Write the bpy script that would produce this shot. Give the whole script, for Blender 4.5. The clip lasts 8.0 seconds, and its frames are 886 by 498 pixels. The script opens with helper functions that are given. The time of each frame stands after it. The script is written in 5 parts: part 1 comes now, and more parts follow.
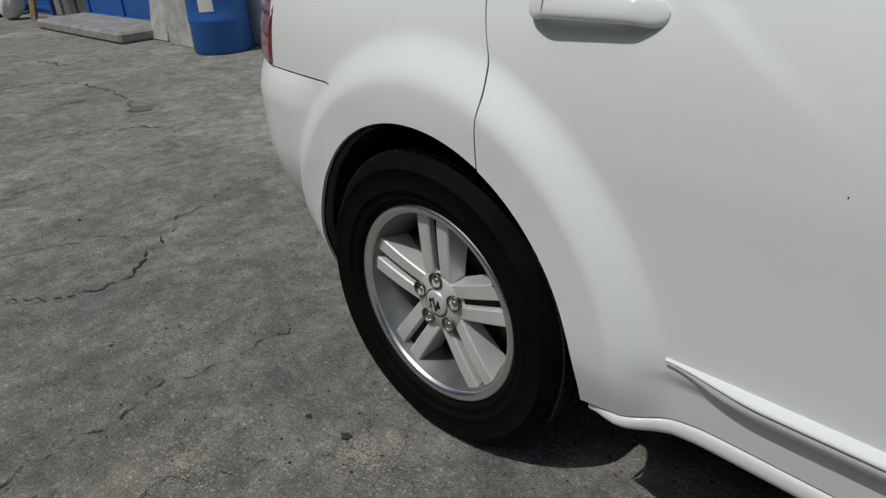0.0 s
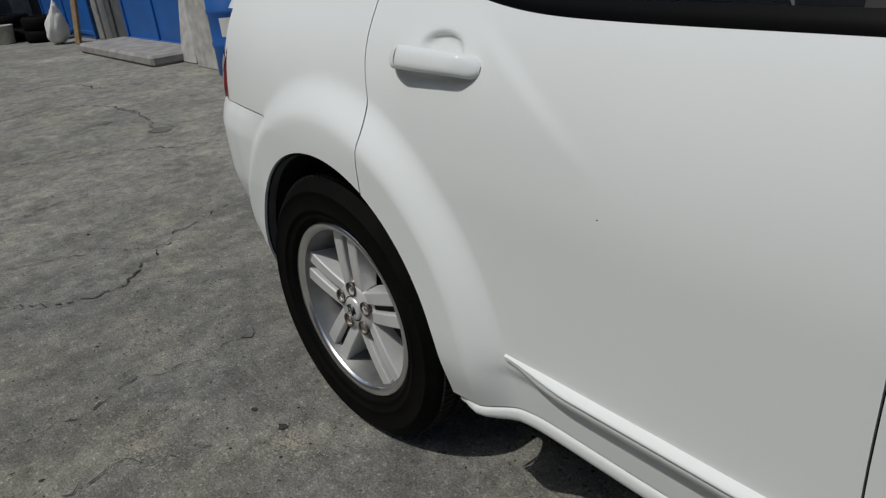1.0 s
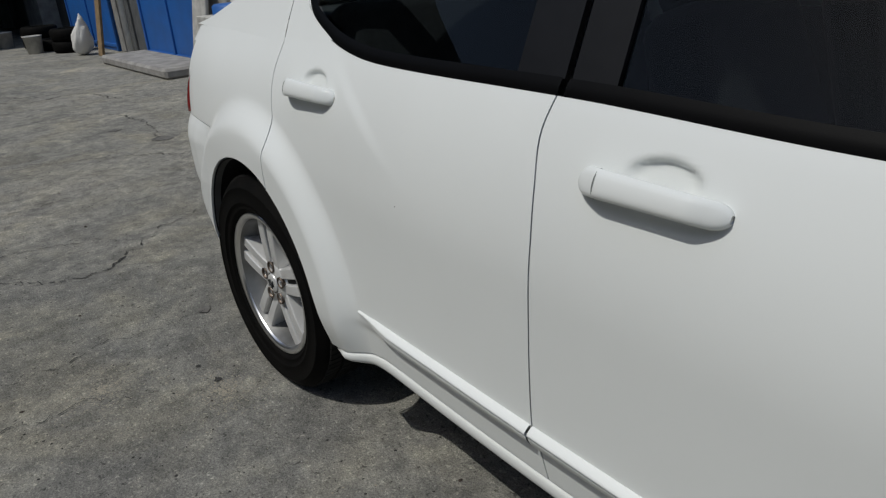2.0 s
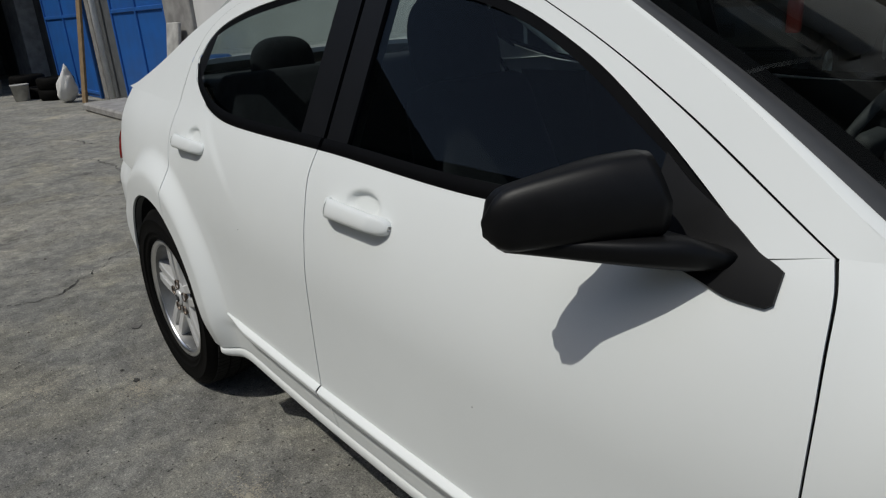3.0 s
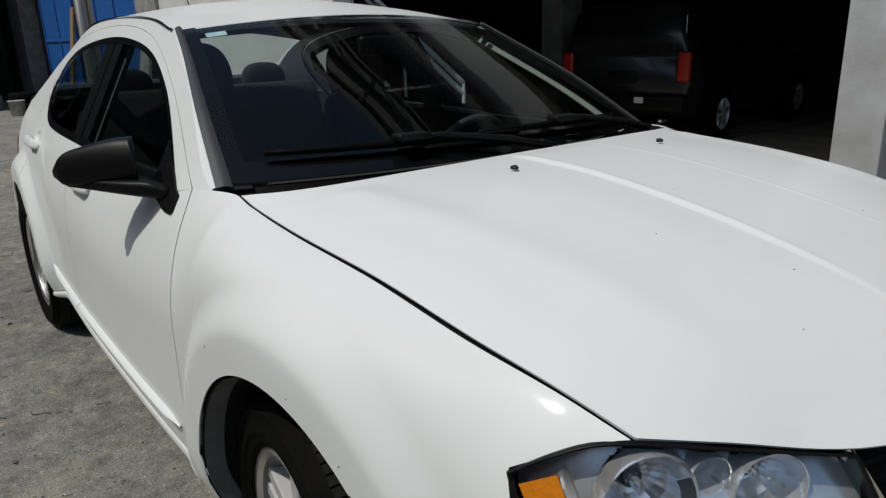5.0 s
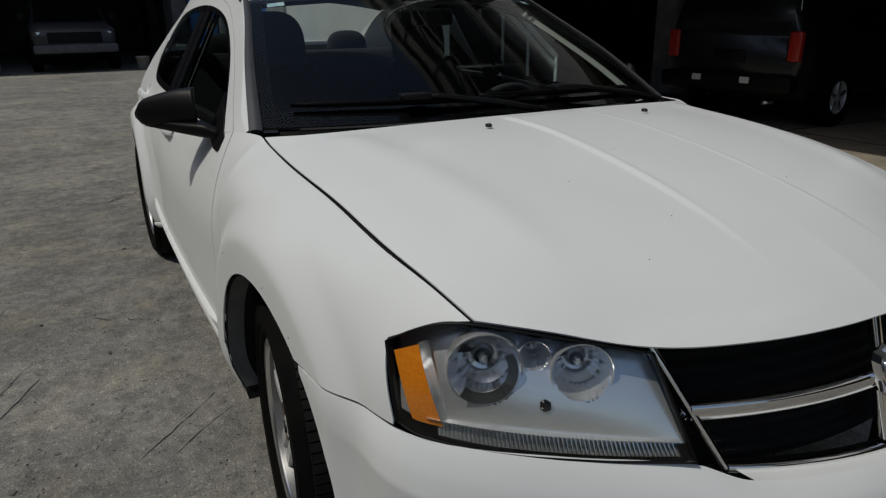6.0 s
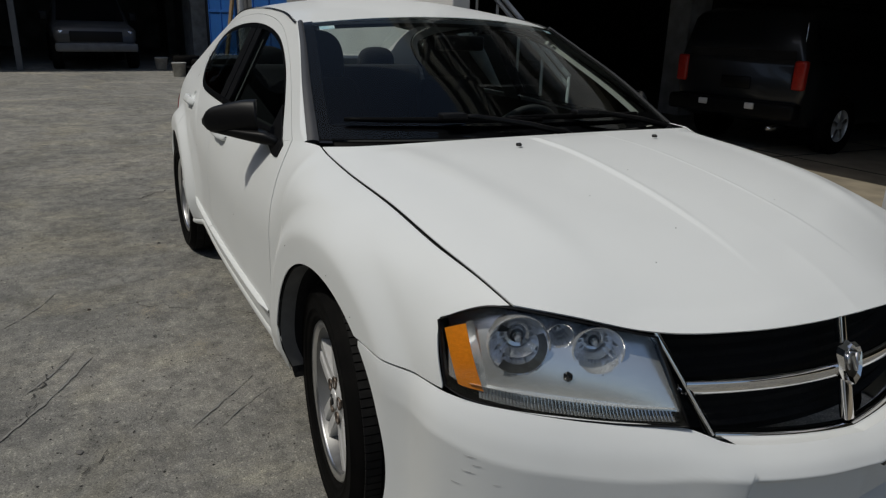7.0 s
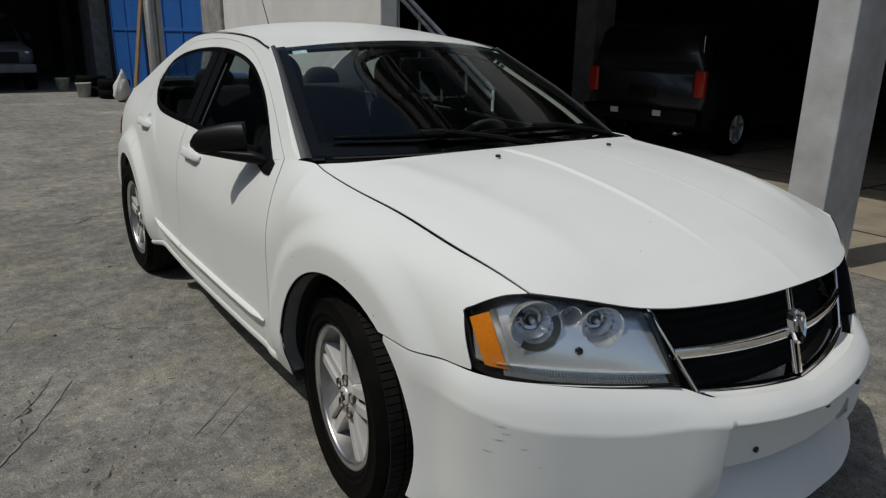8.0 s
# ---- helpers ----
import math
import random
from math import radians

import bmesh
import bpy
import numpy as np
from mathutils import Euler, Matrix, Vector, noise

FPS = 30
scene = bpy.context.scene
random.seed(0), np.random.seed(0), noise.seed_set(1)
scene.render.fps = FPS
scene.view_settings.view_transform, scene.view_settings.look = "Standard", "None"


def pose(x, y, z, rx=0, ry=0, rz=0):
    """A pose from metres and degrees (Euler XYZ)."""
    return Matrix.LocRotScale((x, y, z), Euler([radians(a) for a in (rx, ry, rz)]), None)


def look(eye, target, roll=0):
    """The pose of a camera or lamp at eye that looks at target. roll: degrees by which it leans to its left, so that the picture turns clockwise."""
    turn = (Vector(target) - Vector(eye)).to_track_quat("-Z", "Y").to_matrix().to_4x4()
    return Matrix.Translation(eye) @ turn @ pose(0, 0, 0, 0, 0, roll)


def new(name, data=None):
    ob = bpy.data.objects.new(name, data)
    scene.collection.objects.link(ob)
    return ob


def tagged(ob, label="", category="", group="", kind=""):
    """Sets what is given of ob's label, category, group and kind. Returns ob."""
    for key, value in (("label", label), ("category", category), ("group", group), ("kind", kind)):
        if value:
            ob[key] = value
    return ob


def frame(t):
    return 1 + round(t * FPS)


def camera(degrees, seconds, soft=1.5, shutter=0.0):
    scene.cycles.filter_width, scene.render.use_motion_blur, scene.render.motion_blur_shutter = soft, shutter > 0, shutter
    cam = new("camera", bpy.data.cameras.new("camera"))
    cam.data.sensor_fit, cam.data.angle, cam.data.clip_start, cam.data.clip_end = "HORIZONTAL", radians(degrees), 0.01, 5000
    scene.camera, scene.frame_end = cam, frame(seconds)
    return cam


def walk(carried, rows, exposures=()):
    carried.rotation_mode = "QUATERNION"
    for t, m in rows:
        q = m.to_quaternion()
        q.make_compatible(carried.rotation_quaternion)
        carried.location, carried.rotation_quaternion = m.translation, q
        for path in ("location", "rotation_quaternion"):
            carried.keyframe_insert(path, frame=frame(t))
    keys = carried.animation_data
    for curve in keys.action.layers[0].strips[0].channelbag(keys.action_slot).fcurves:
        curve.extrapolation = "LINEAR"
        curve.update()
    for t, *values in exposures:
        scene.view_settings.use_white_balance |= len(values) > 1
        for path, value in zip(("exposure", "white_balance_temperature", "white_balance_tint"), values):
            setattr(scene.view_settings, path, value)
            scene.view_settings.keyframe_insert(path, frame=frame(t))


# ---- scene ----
cam = camera(65.0, 8.0, soft=1.25)
PATH = [
    (0, (-0.404, -1.735, 1.104), (-1.721, -0.505, 0.235), -3.8),
    (0.5, (-0.271, -1.678, 1.117), (-1.687, -0.565, 0.247), -5.2),
    (1, (-0.059, -1.635, 1.171), (-1.466, -0.48, 0.342), -5.3),
    (1.2, (0.049, -1.669, 1.193), (-1.407, -0.552, 0.397), -4.5),
    (2.3, (0.65, -1.603, 1.27), (-0.8, -0.465, 0.493), -3.8),
    (2.5, (0.759, -1.581, 1.29), (-0.679, -0.409, 0.543), -5.9),
    (3, (1.153, -1.599, 1.337), (-0.314, -0.418, 0.662), -4.0),
    (3.5, (1.439, -1.537, 1.335), (0.039, -0.318, 0.592), -2.3),
    (3.8, (1.723, -1.39, 1.275), (0.397, -0.041, 0.624), -0.3),
    (4, (1.818, -1.36, 1.306), (0.516, 0.025, 0.683), -1.3),
    (4.5, (2.184, -1.384, 1.335), (0.716, -0.163, 0.74), -2.5),
    (4.7, (2.323, -1.38, 1.358), (0.844, -0.168, 0.77), -2.0),
    (5.8, (2.812, -1.204, 1.358), (1.18, -0.233, 0.73), -0.8),
    (6, (2.921, -1.232, 1.359), (1.256, -0.334, 0.709), -0.6),
    (6.5, (3.078, -1.31, 1.408), (1.362, -0.503, 0.773), -1.9),
    (7, (3.108, -1.437, 1.418), (1.433, -0.538, 0.796), 1.7),
    (7.5, (3.126, -1.647, 1.418), (1.545, -0.582, 0.811), 0.4),
    (8, (3.163, -1.759, 1.452), (1.607, -0.646, 0.869), 1.0),
]
EXPOSURES = [(0.0, -0.62, 6500, 8), (1.0, -0.64, 6500, 8), (2.5, -0.63, 6500, 8), (3.0, -0.56, 6550, 8), (3.5, -0.70, 6600, 8), (4.0, -0.64, 6600, 8), (4.5, -0.44, 6620, 8), (4.7, -0.44, 6620, 8), (5.8, -1.00, 6760, 9), (6.5, -0.93, 6760, 9), (8.0, -0.66, 6760, 8)]
walk(cam, [(t, look(eye, target, roll)) for t, eye, target, roll in PATH], EXPOSURES)

# ---- world, sun, exposure ----
SUN = Vector((-0.06, -0.49, 0.86)).normalized()
world = bpy.data.worlds.new("sky_world")
scene.world = world
world.use_nodes = True
wn = world.node_tree.nodes
wl = world.node_tree.links
sky = wn.new("ShaderNodeTexSky")
sky.sky_type = 'NISHITA'
sky.sun_disc = False
sky.sun_elevation = math.asin(SUN.z)
sky.sun_rotation = math.atan2(SUN.x, SUN.y)
sky.air_density, sky.dust_density = 1.0, 1.5
wl.new(sky.outputs[0], wn["Background"].inputs[0])
wn["Background"].inputs[1].default_value = 0.15
sun_data = bpy.data.lights.new("sun", 'SUN')
sun_data.energy, sun_data.angle, sun_data.color = 3.2, radians(0.53), (1.0, 0.982, 0.93)
sun = new("sun", sun_data)
sun.matrix_world = look(SUN * 30, (0, 0, 0))


# ---- materials ----
def srgb(r, g, b):
    return tuple(((c / 255) / 12.92 if c / 255 <= 0.04045 else ((c / 255 + 0.055) / 1.055) ** 2.4) for c in (r, g, b)) + (1,)


def mat(name, color, rough=0.5, metal=0.0, coat=0.0, spec=0.5, var=0.0, scale=8.0, bump=0.0, bump_scale=200.0, second=None, emit=0.0, coat_rough=0.07):
    m = bpy.data.materials.new(name)
    m.use_nodes = True
    n, l = m.node_tree.nodes, m.node_tree.links
    b = n["Principled BSDF"]
    col = tuple(color[:3]) + (1,)
    b.inputs["Base Color"].default_value = col
    b.inputs["Roughness"].default_value = rough
    b.inputs["Metallic"].default_value = metal
    b.inputs["Coat Weight"].default_value = coat
    b.inputs["Coat Roughness"].default_value = coat_rough
    b.inputs["Specular IOR Level"].default_value = spec
    if emit:
        b.inputs["Emission Color"].default_value = col
        b.inputs["Emission Strength"].default_value = emit
    tc = n.new("ShaderNodeTexCoord")
    if var or second:
        no = n.new("ShaderNodeTexNoise")
        no.inputs["Scale"].default_value, no.inputs["Detail"].default_value = scale, 6
        l.new(tc.outputs["Object"], no.inputs["Vector"])
        ramp = n.new("ShaderNodeValToRGB")
        ramp.color_ramp.elements[0].position, ramp.color_ramp.elements[1].position = 0.35, 0.68
        lo = second if second else tuple(c * (1 - var) for c in col[:3])
        ramp.color_ramp.elements[0].color = tuple(lo[:3]) + (1,)
        ramp.color_ramp.elements[1].color = col
        l.new(no.outputs[0], ramp.inputs[0])
        l.new(ramp.outputs[0], b.inputs["Base Color"])
    if bump:
        nb = n.new("ShaderNodeTexNoise")
        nb.inputs["Scale"].default_value, nb.inputs["Detail"].default_value = bump_scale, 5
        l.new(tc.outputs["Object"], nb.inputs["Vector"])
        bp = n.new("ShaderNodeBump")
        bp.inputs["Strength"].default_value, bp.inputs["Distance"].default_value = bump, 0.005
        l.new(nb.outputs[0], bp.inputs["Height"])
        l.new(bp.outputs[0], b.inputs["Normal"])
    return m


def glass_mat(name, tint, rough=0.0, gloss=0.95):
    """A thin pane: tinted see-through mixed with mirror gloss by Fresnel."""
    m = bpy.data.materials.new(name)
    m.use_nodes = True
    n, l = m.node_tree.nodes, m.node_tree.links
    n.remove(n["Principled BSDF"])
    tr = n.new("ShaderNodeBsdfTransparent")
    tr.inputs[0].default_value = tuple(tint) + (1,)
    gl = n.new("ShaderNodeBsdfGlossy")
    gl.inputs["Roughness"].default_value = rough
    gl.inputs[0].default_value = (gloss * .96, gloss, gloss, 1)
    fr = n.new("ShaderNodeFresnel")
    fr.inputs[0].default_value = 1.52
    mx = n.new("ShaderNodeMixShader")
    l.new(fr.outputs[0], mx.inputs[0])
    l.new(tr.outputs[0], mx.inputs[1])
    l.new(gl.outputs[0], mx.inputs[2])
    l.new(mx.outputs[0], n["Material Output"].inputs[0])
    return m


M_PAINT = mat("white_car_paint", (0.78, 0.80, 0.785), 0.55, coat=0.35, coat_rough=0.06, spec=0.15, var=0.03, scale=2.5, bump=0.012, bump_scale=3.0)
M_BUMPER = mat("white_bumper_paint", (0.77, 0.79, 0.78), 0.55, coat=0.4, spec=0.15, var=0.04, scale=5, bump=0.03, bump_scale=6)
M_BLACK = mat("black_grained_plastic", (0.006, 0.006, 0.0065), 0.42, spec=0.2, var=0.25, scale=30, bump=0.06, bump_scale=900)
M_RUBBER = mat("black_rubber", (0.003, 0.003, 0.0033), 0.5, spec=0.07, var=0.3, scale=14, bump=0.04, bump_scale=300)
M_TYRE = mat("tyre_rubber", (0.003, 0.003, 0.003), 0.75, spec=0.07, second=(0.006, 0.0055, 0.005), scale=11, bump=0.2, bump_scale=260)
M_FLANGE = mat("grey_flange", (0.13, 0.13, 0.128), 0.8, var=0.3, scale=12)
M_LINER = mat("dark_wheel_well", (0.005, 0.005, 0.005), 0.9, var=0.4, scale=18, bump=0.4, bump_scale=90)
M_ALLOY = mat("silver_alloy", (0.76, 0.76, 0.75), 0.36, metal=0.35, coat=0.3, var=0.12, scale=9, bump=0.02, bump_scale=120)
M_BARREL = mat("dark_rim_barrel", (0.24, 0.24, 0.235), 0.45, metal=0.6, var=0.35, scale=14)
M_SATIN = mat("satin_grey_trim", (0.045, 0.046, 0.048), 0.42, var=0.15, scale=40, bump=0.03, bump_scale=500)
M_MACH = mat("polished_alloy_lip", (0.78, 0.78, 0.78), 0.30, metal=1.0, var=0.08, scale=25)
M_CHROME = mat("chrome", (0.86, 0.86, 0.87), 0.06, metal=1.0)
M_STEEL = mat("rusty_brake_steel", (0.20, 0.16, 0.13), 0.5, metal=0.8, var=0.5, scale=20)
M_CALIPER = mat("orange_rusty_caliper", (0.25, 0.07, 0.02), 0.8, var=0.5, scale=30)
M_GLASS = glass_mat("tinted_window_glass", (0.42, 0.49, 0.49), gloss=0.42)
M_REAR = glass_mat("rear_window_glass", (0.84, 0.90, 0.89))
M_WIND = glass_mat("windshield_glass", (0.78, 0.86, 0.84), gloss=0.5)
M_LENS = glass_mat("clear_lamp_lens", (0.90, 0.92, 0.93), 0.02)
M_FRIT = mat("black_window_border", (0.006, 0.006, 0.007), 0.12)
M_REFL = mat("lamp_reflector", (0.90, 0.905, 0.90), 0.25, metal=0.75, var=0.06, scale=12)
M_TREAD = mat("dusty_tyre_tread", (0.016, 0.0155, 0.015), 0.75, spec=0.2, var=0.4, scale=30)
M_BOWL = mat("lamp_bowl_chrome", (0.95, 0.95, 0.96), 0.16, metal=0.75)
M_AMBER = mat("amber_reflector", (0.90, 0.30, 0.02), 0.22, coat=0.6, var=0.15, scale=160, bump=0.3, bump_scale=320)
M_RED = mat("red_lamp_lens", (0.32, 0.012, 0.012), 0.15, coat=0.8, var=0.2, scale=90, bump=0.2, bump_scale=220)
M_CLEARRED = mat("pale_red_lamp_lens", (0.45, 0.25, 0.22), 0.2, coat=0.8, var=0.2, scale=90)
M_SEAT = mat("dark_grey_seat_cloth", (0.022, 0.024, 0.028), 0.95, var=0.25, scale=60, bump=0.3, bump_scale=500)
M_DASH = mat("dark_dashboard_plastic", (0.028, 0.03, 0.031), 0.75, var=0.15, scale=40, bump=0.04, bump_scale=600)
M_TRIM = mat("grey_interior_trim", (0.20, 0.215, 0.21), 0.85, var=0.12, scale=15)
# Lighter copy of the trim, with the sun on the pillar in its colour.
M_LINING = mat("sunlit_pillar_lining", (0.42, 0.45, 0.43), 0.85, var=0.12, scale=15)
M_STICKER = mat("pale_blue_sticker", (0.35, 0.62, 0.75), 0.5, second=(0.75, 0.85, 0.88), scale=60)
M_SCUFF = mat("grey_scuff", (0.66, 0.66, 0.65), 0.8, var=0.4, scale=120)
M_CHIP = mat("stone_chip_primer", (0.05, 0.05, 0.05), 0.8)


# ---- mesh tools ----
def herm(keys):
    """A smooth curve through a few (t, value) keys, straight past the ends."""
    ks = sorted(keys)
    t, v = [float(k[0]) for k in ks], [float(k[1]) for k in ks]
    n = len(t)
    d = [(v[k + 1] - v[k]) / (t[k + 1] - t[k]) for k in range(n - 1)]
    g = [d[0]] + [0.0] * (n - 2) + [d[-1]]
    for k in range(1, n - 1):
        if d[k - 1] * d[k] > 0:
            m = (v[k + 1] - v[k - 1]) / (t[k + 1] - t[k - 1])
            g[k] = math.copysign(min(abs(m), 2.5 * min(abs(d[k - 1]), abs(d[k]))), d[k])

    def f(x):
        if x <= t[0]:
            return v[0] + g[0] * (x - t[0])
        if x >= t[-1]:
            return v[-1] + g[-1] * (x - t[-1])
        k = 0
        while x > t[k + 1]:
            k += 1
        w = t[k + 1] - t[k]
        s = (x - t[k]) / w
        s2, s3 = s * s, s * s * s
        return (2 * s3 - 3 * s2 + 1) * v[k] + (s3 - 2 * s2 + s) * w * g[k] + (3 * s2 - 2 * s3) * v[k + 1] + (s3 - s2) * w * g[k + 1]
    return f


def path(pts):
    """A smooth curve c(0..1) through 2D or 3D points, spaced by length."""
    p = np.array(pts, float)
    t = np.r_[0, np.cumsum(np.linalg.norm(np.diff(p, axis=0), axis=1))]
    t /= t[-1]

    def f(s):
        s = min(max(s, 0.0), 1.0)
        k = int(np.clip(np.searchsorted(t, s) - 1, 0, len(t) - 2))
        a, b = p[max(k - 1, 0)], p[min(k + 2, len(p) - 1)]
        w = t[k + 1] - t[k]
        ga = (p[k + 1] - a) / (t[k + 1] - t[max(k - 1, 0)])
        gb = (b - p[k]) / (t[min(k + 2, len(p) - 1)] - t[k])
        q = (s - t[k]) / w
        return ((2 * q**3 - 3 * q**2 + 1) * p[k] + (q**3 - 2 * q**2 + q) * w * ga
                + (3 * q**2 - 2 * q**3) * p[k + 1] + (q**3 - q**2) * w * gb)
    return f


def smooth(a, b, x):
    t = min(max((x - a) / (b - a), 0.0), 1.0)
    return t * t * (3 - 2 * t)


def part(name, bm, material, parent=None, label="", shade=True):
    me = bpy.data.meshes.new(name)
    bmesh.ops.recalc_face_normals(bm, faces=bm.faces) if shade == "calc" else None
    if shade:
        for f in bm.faces:
            f.smooth = True
    bm.to_mesh(me)
    bm.free()
    me.materials.append(material)
    ob = new(name, me)
    if parent is not None:
        ob.parent = parent
    if label:
        tagged(ob, label)
    return ob


def empty(name, label, category, at=(0, 0, 0), group="", kind=""):
    ob = new(name)
    ob.location = at
    return tagged(ob, label, category, group, kind)


def grid(fn, nu, nv):
    bm = bmesh.new()
    rows = [[bm.verts.new(fn(i / nu, j / nv)) for j in range(nv + 1)] for i in range(nu + 1)]
    for i in range(nu):
        for j in range(nv):
            q = [rows[i][j], rows[i + 1][j], rows[i + 1][j + 1], rows[i][j + 1]]
            try:
                bm.faces.new(q)
            except ValueError:
                pass
    return bm


def shell(bm, t=0.012, core=(0, 0, 0.55), chamfer=0.0025):
    """Turns a sheet outwards and folds its border inwards by t, with a small rounded edge."""
    bmesh.ops.remove_doubles(bm, verts=bm.verts, dist=1e-5)
    bmesh.ops.recalc_face_normals(bm, faces=bm.faces)
    bm.normal_update()
    score = sum(f.calc_area() * f.normal.dot(f.calc_center_median() - Vector((core[0] + f.calc_center_median().x * 0.7, core[1], core[2]))) for f in bm.faces)
    if score < 0:
        bmesh.ops.reverse_faces(bm, faces=bm.faces)
    bm.normal_update()
    border = [e for e in bm.edges if e.is_boundary]
    made = {}
    for e in border:
        for v in e.verts:
            if v not in made:
                nrm = v.normal
                made[v] = (bm.verts.new(v.co - nrm * chamfer * 0.3), bm.verts.new(v.co - nrm * t))
    for e in border:
        f = e.link_faces[0]
        a, b = e.verts
        loop = [lp for lp in f.loops if lp.edge == e][0]
        if loop.vert != a:
            a, b = b, a
        bm.faces.new((b, a, made[a][0], made[b][0]))
        bm.faces.new((made[b][0], made[a][0], made[a][1], made[b][1]))
    for e in border:
        e.smooth = False
    return bm


def pad(sx, sy, sz, p=.55):
    """A cushion: a rounded block of half sizes sx, sy, sz."""
    def fn(u, v):
        a, b = (u * 2 - 1) * math.pi, (v - .5) * math.pi
        def w(q):
            return math.copysign(abs(q) ** p, q)
        return Vector((sx * w(math.cos(b)) * w(math.cos(a)), sy * w(math.cos(b)) * w(math.sin(a)), sz * w(math.sin(b))))
    bm = grid(fn, 32, 16)
    bmesh.ops.remove_doubles(bm, verts=bm.verts, dist=1e-4)
    bmesh.ops.recalc_face_normals(bm, faces=bm.faces)
    return bm


def box(sx, sy, sz, at=(0, 0, 0), bevel=0.0, seg=2, m=None):
    bm = bmesh.new()
    bmesh.ops.create_cube(bm, size=1)
    for v in bm.verts:
        v.co = Vector((v.co.x * sx, v.co.y * sy, v.co.z * sz))
    if bevel:
        bmesh.ops.bevel(bm, geom=bm.edges, offset=bevel, segments=seg, affect='EDGES', profile=0.6)
    for v in bm.verts:
        v.co += Vector(at)
    if m is not None:
        bm.transform(m)
    return bm


def cyl(r, depth, seg=24, at=(0, 0, 0), axis='z', bevel=0.0, r2=None):
    bm = bmesh.new()
    bmesh.ops.create_cone(bm, cap_ends=True, segments=seg, radius1=r, radius2=r if r2 is None else r2, depth=depth)
    if bevel:
        es = [e for e in bm.edges if abs(e.verts[0].co.z - e.verts[1].co.z) < 1e-6]
        bmesh.ops.bevel(bm, geom=es, offset=bevel, segments=2, affect='EDGES')
    if axis == 'y':
        bm.transform(Matrix.Rotation(radians(90), 4, 'X'))
    if axis == 'x':
        bm.transform(Matrix.Rotation(radians(90), 4, 'Y'))
    bm.transform(Matrix.Translation(at))
    return bm


def tube(pts, r, seg=8, closed=False):
    """A round bar along points."""
    bm = bmesh.new()
    pts = [Vector(p) for p in pts]
    rings = []
    n = len(pts)
    for i, p in enumerate(pts):
        a = pts[i - 1] if (i or closed) else p
        b = pts[(i + 1) % n] if (i < n - 1 or closed) else p
        d = (b - a).normalized()
        s = d.cross(Vector((0, 0, 1)) if abs(d.z) < 0.95 else Vector((1, 0, 0))).normalized()
        u = s.cross(d)
        rr = r(i / max(n - 1, 1)) if callable(r) else r
        rings.append([bm.verts.new(p + rr * (math.cos(k * 2 * math.pi / seg) * s + math.sin(k * 2 * math.pi / seg) * u)) for k in range(seg)])
    for i in range(n if closed else n - 1):
        a, b = rings[i], rings[(i + 1) % n]
        for k in range(seg):
            bm.faces.new((a[k], a[(k + 1) % seg], b[(k + 1) % seg], b[k]))
    if not closed:
        bm.faces.new(rings[0][::-1])
        bm.faces.new(rings[-1])
    return bm


def lathe(profile, seg=64, axis_y=True):
    """Turns (radius, y) pairs round the y axis."""
    bm = bmesh.new()
    rings = [[bm.verts.new((r * math.cos(a * 2 * math.pi / seg), y, r * math.sin(a * 2 * math.pi / seg))) for a in range(seg)] for r, y in profile]
    for i in range(len(rings) - 1):
        for k in range(seg):
            bm.faces.new((rings[i][k], rings[i][(k + 1) % seg], rings[i + 1][(k + 1) % seg], rings[i + 1][k]))
    return bm


def merge(*bms):
    out = bms[0]
    for b in bms[1:]:
        me = bpy.data.meshes.new("tmp")
        b.to_mesh(me)
        b.free()
        out.from_mesh(me)
        bpy.data.meshes.remove(me)
    return out


# ---- the white sedan: shared lines of its body ----
AXF, AXR, AXZ = 1.375, -1.378, 0.345
RF, RR_ = 0.386, 0.402
AFX, AFZ = 1.435, 0.400  # middle of the front wheel opening
W_ = herm([(-2.2, .745), (-1.9, .80), (-1.6, .838), (-1.2, .862), (-.8, .882), (-.2, .905), (.5, .912), (1.0, .905), (1.4, .895), (1.7, .873), (1.95, .836), (2.1, .78)])
HB_ = herm([(-2.2, .655), (-1.8, .705), (-1.2, .76), (-.8, .80), (-.2, .822), (.5, .818), (.87, .807), (1.03, .769), (1.28, .765), (1.55, .758), (1.78, .747), (1.93, .723), (2.035, .705)])
ZB_ = herm([(-2.2, 1.06), (-1.2, 1.07), (-.7, 1.047), (-.2, 1.035), (.4, 1.02), (.87, 1.036), (1.00, 1.040), (1.05, 1.039), (1.10, 1.024), (1.28, 1.000), (1.55, .975), (1.78, .938), (1.93, .908), (2.035, .880)])


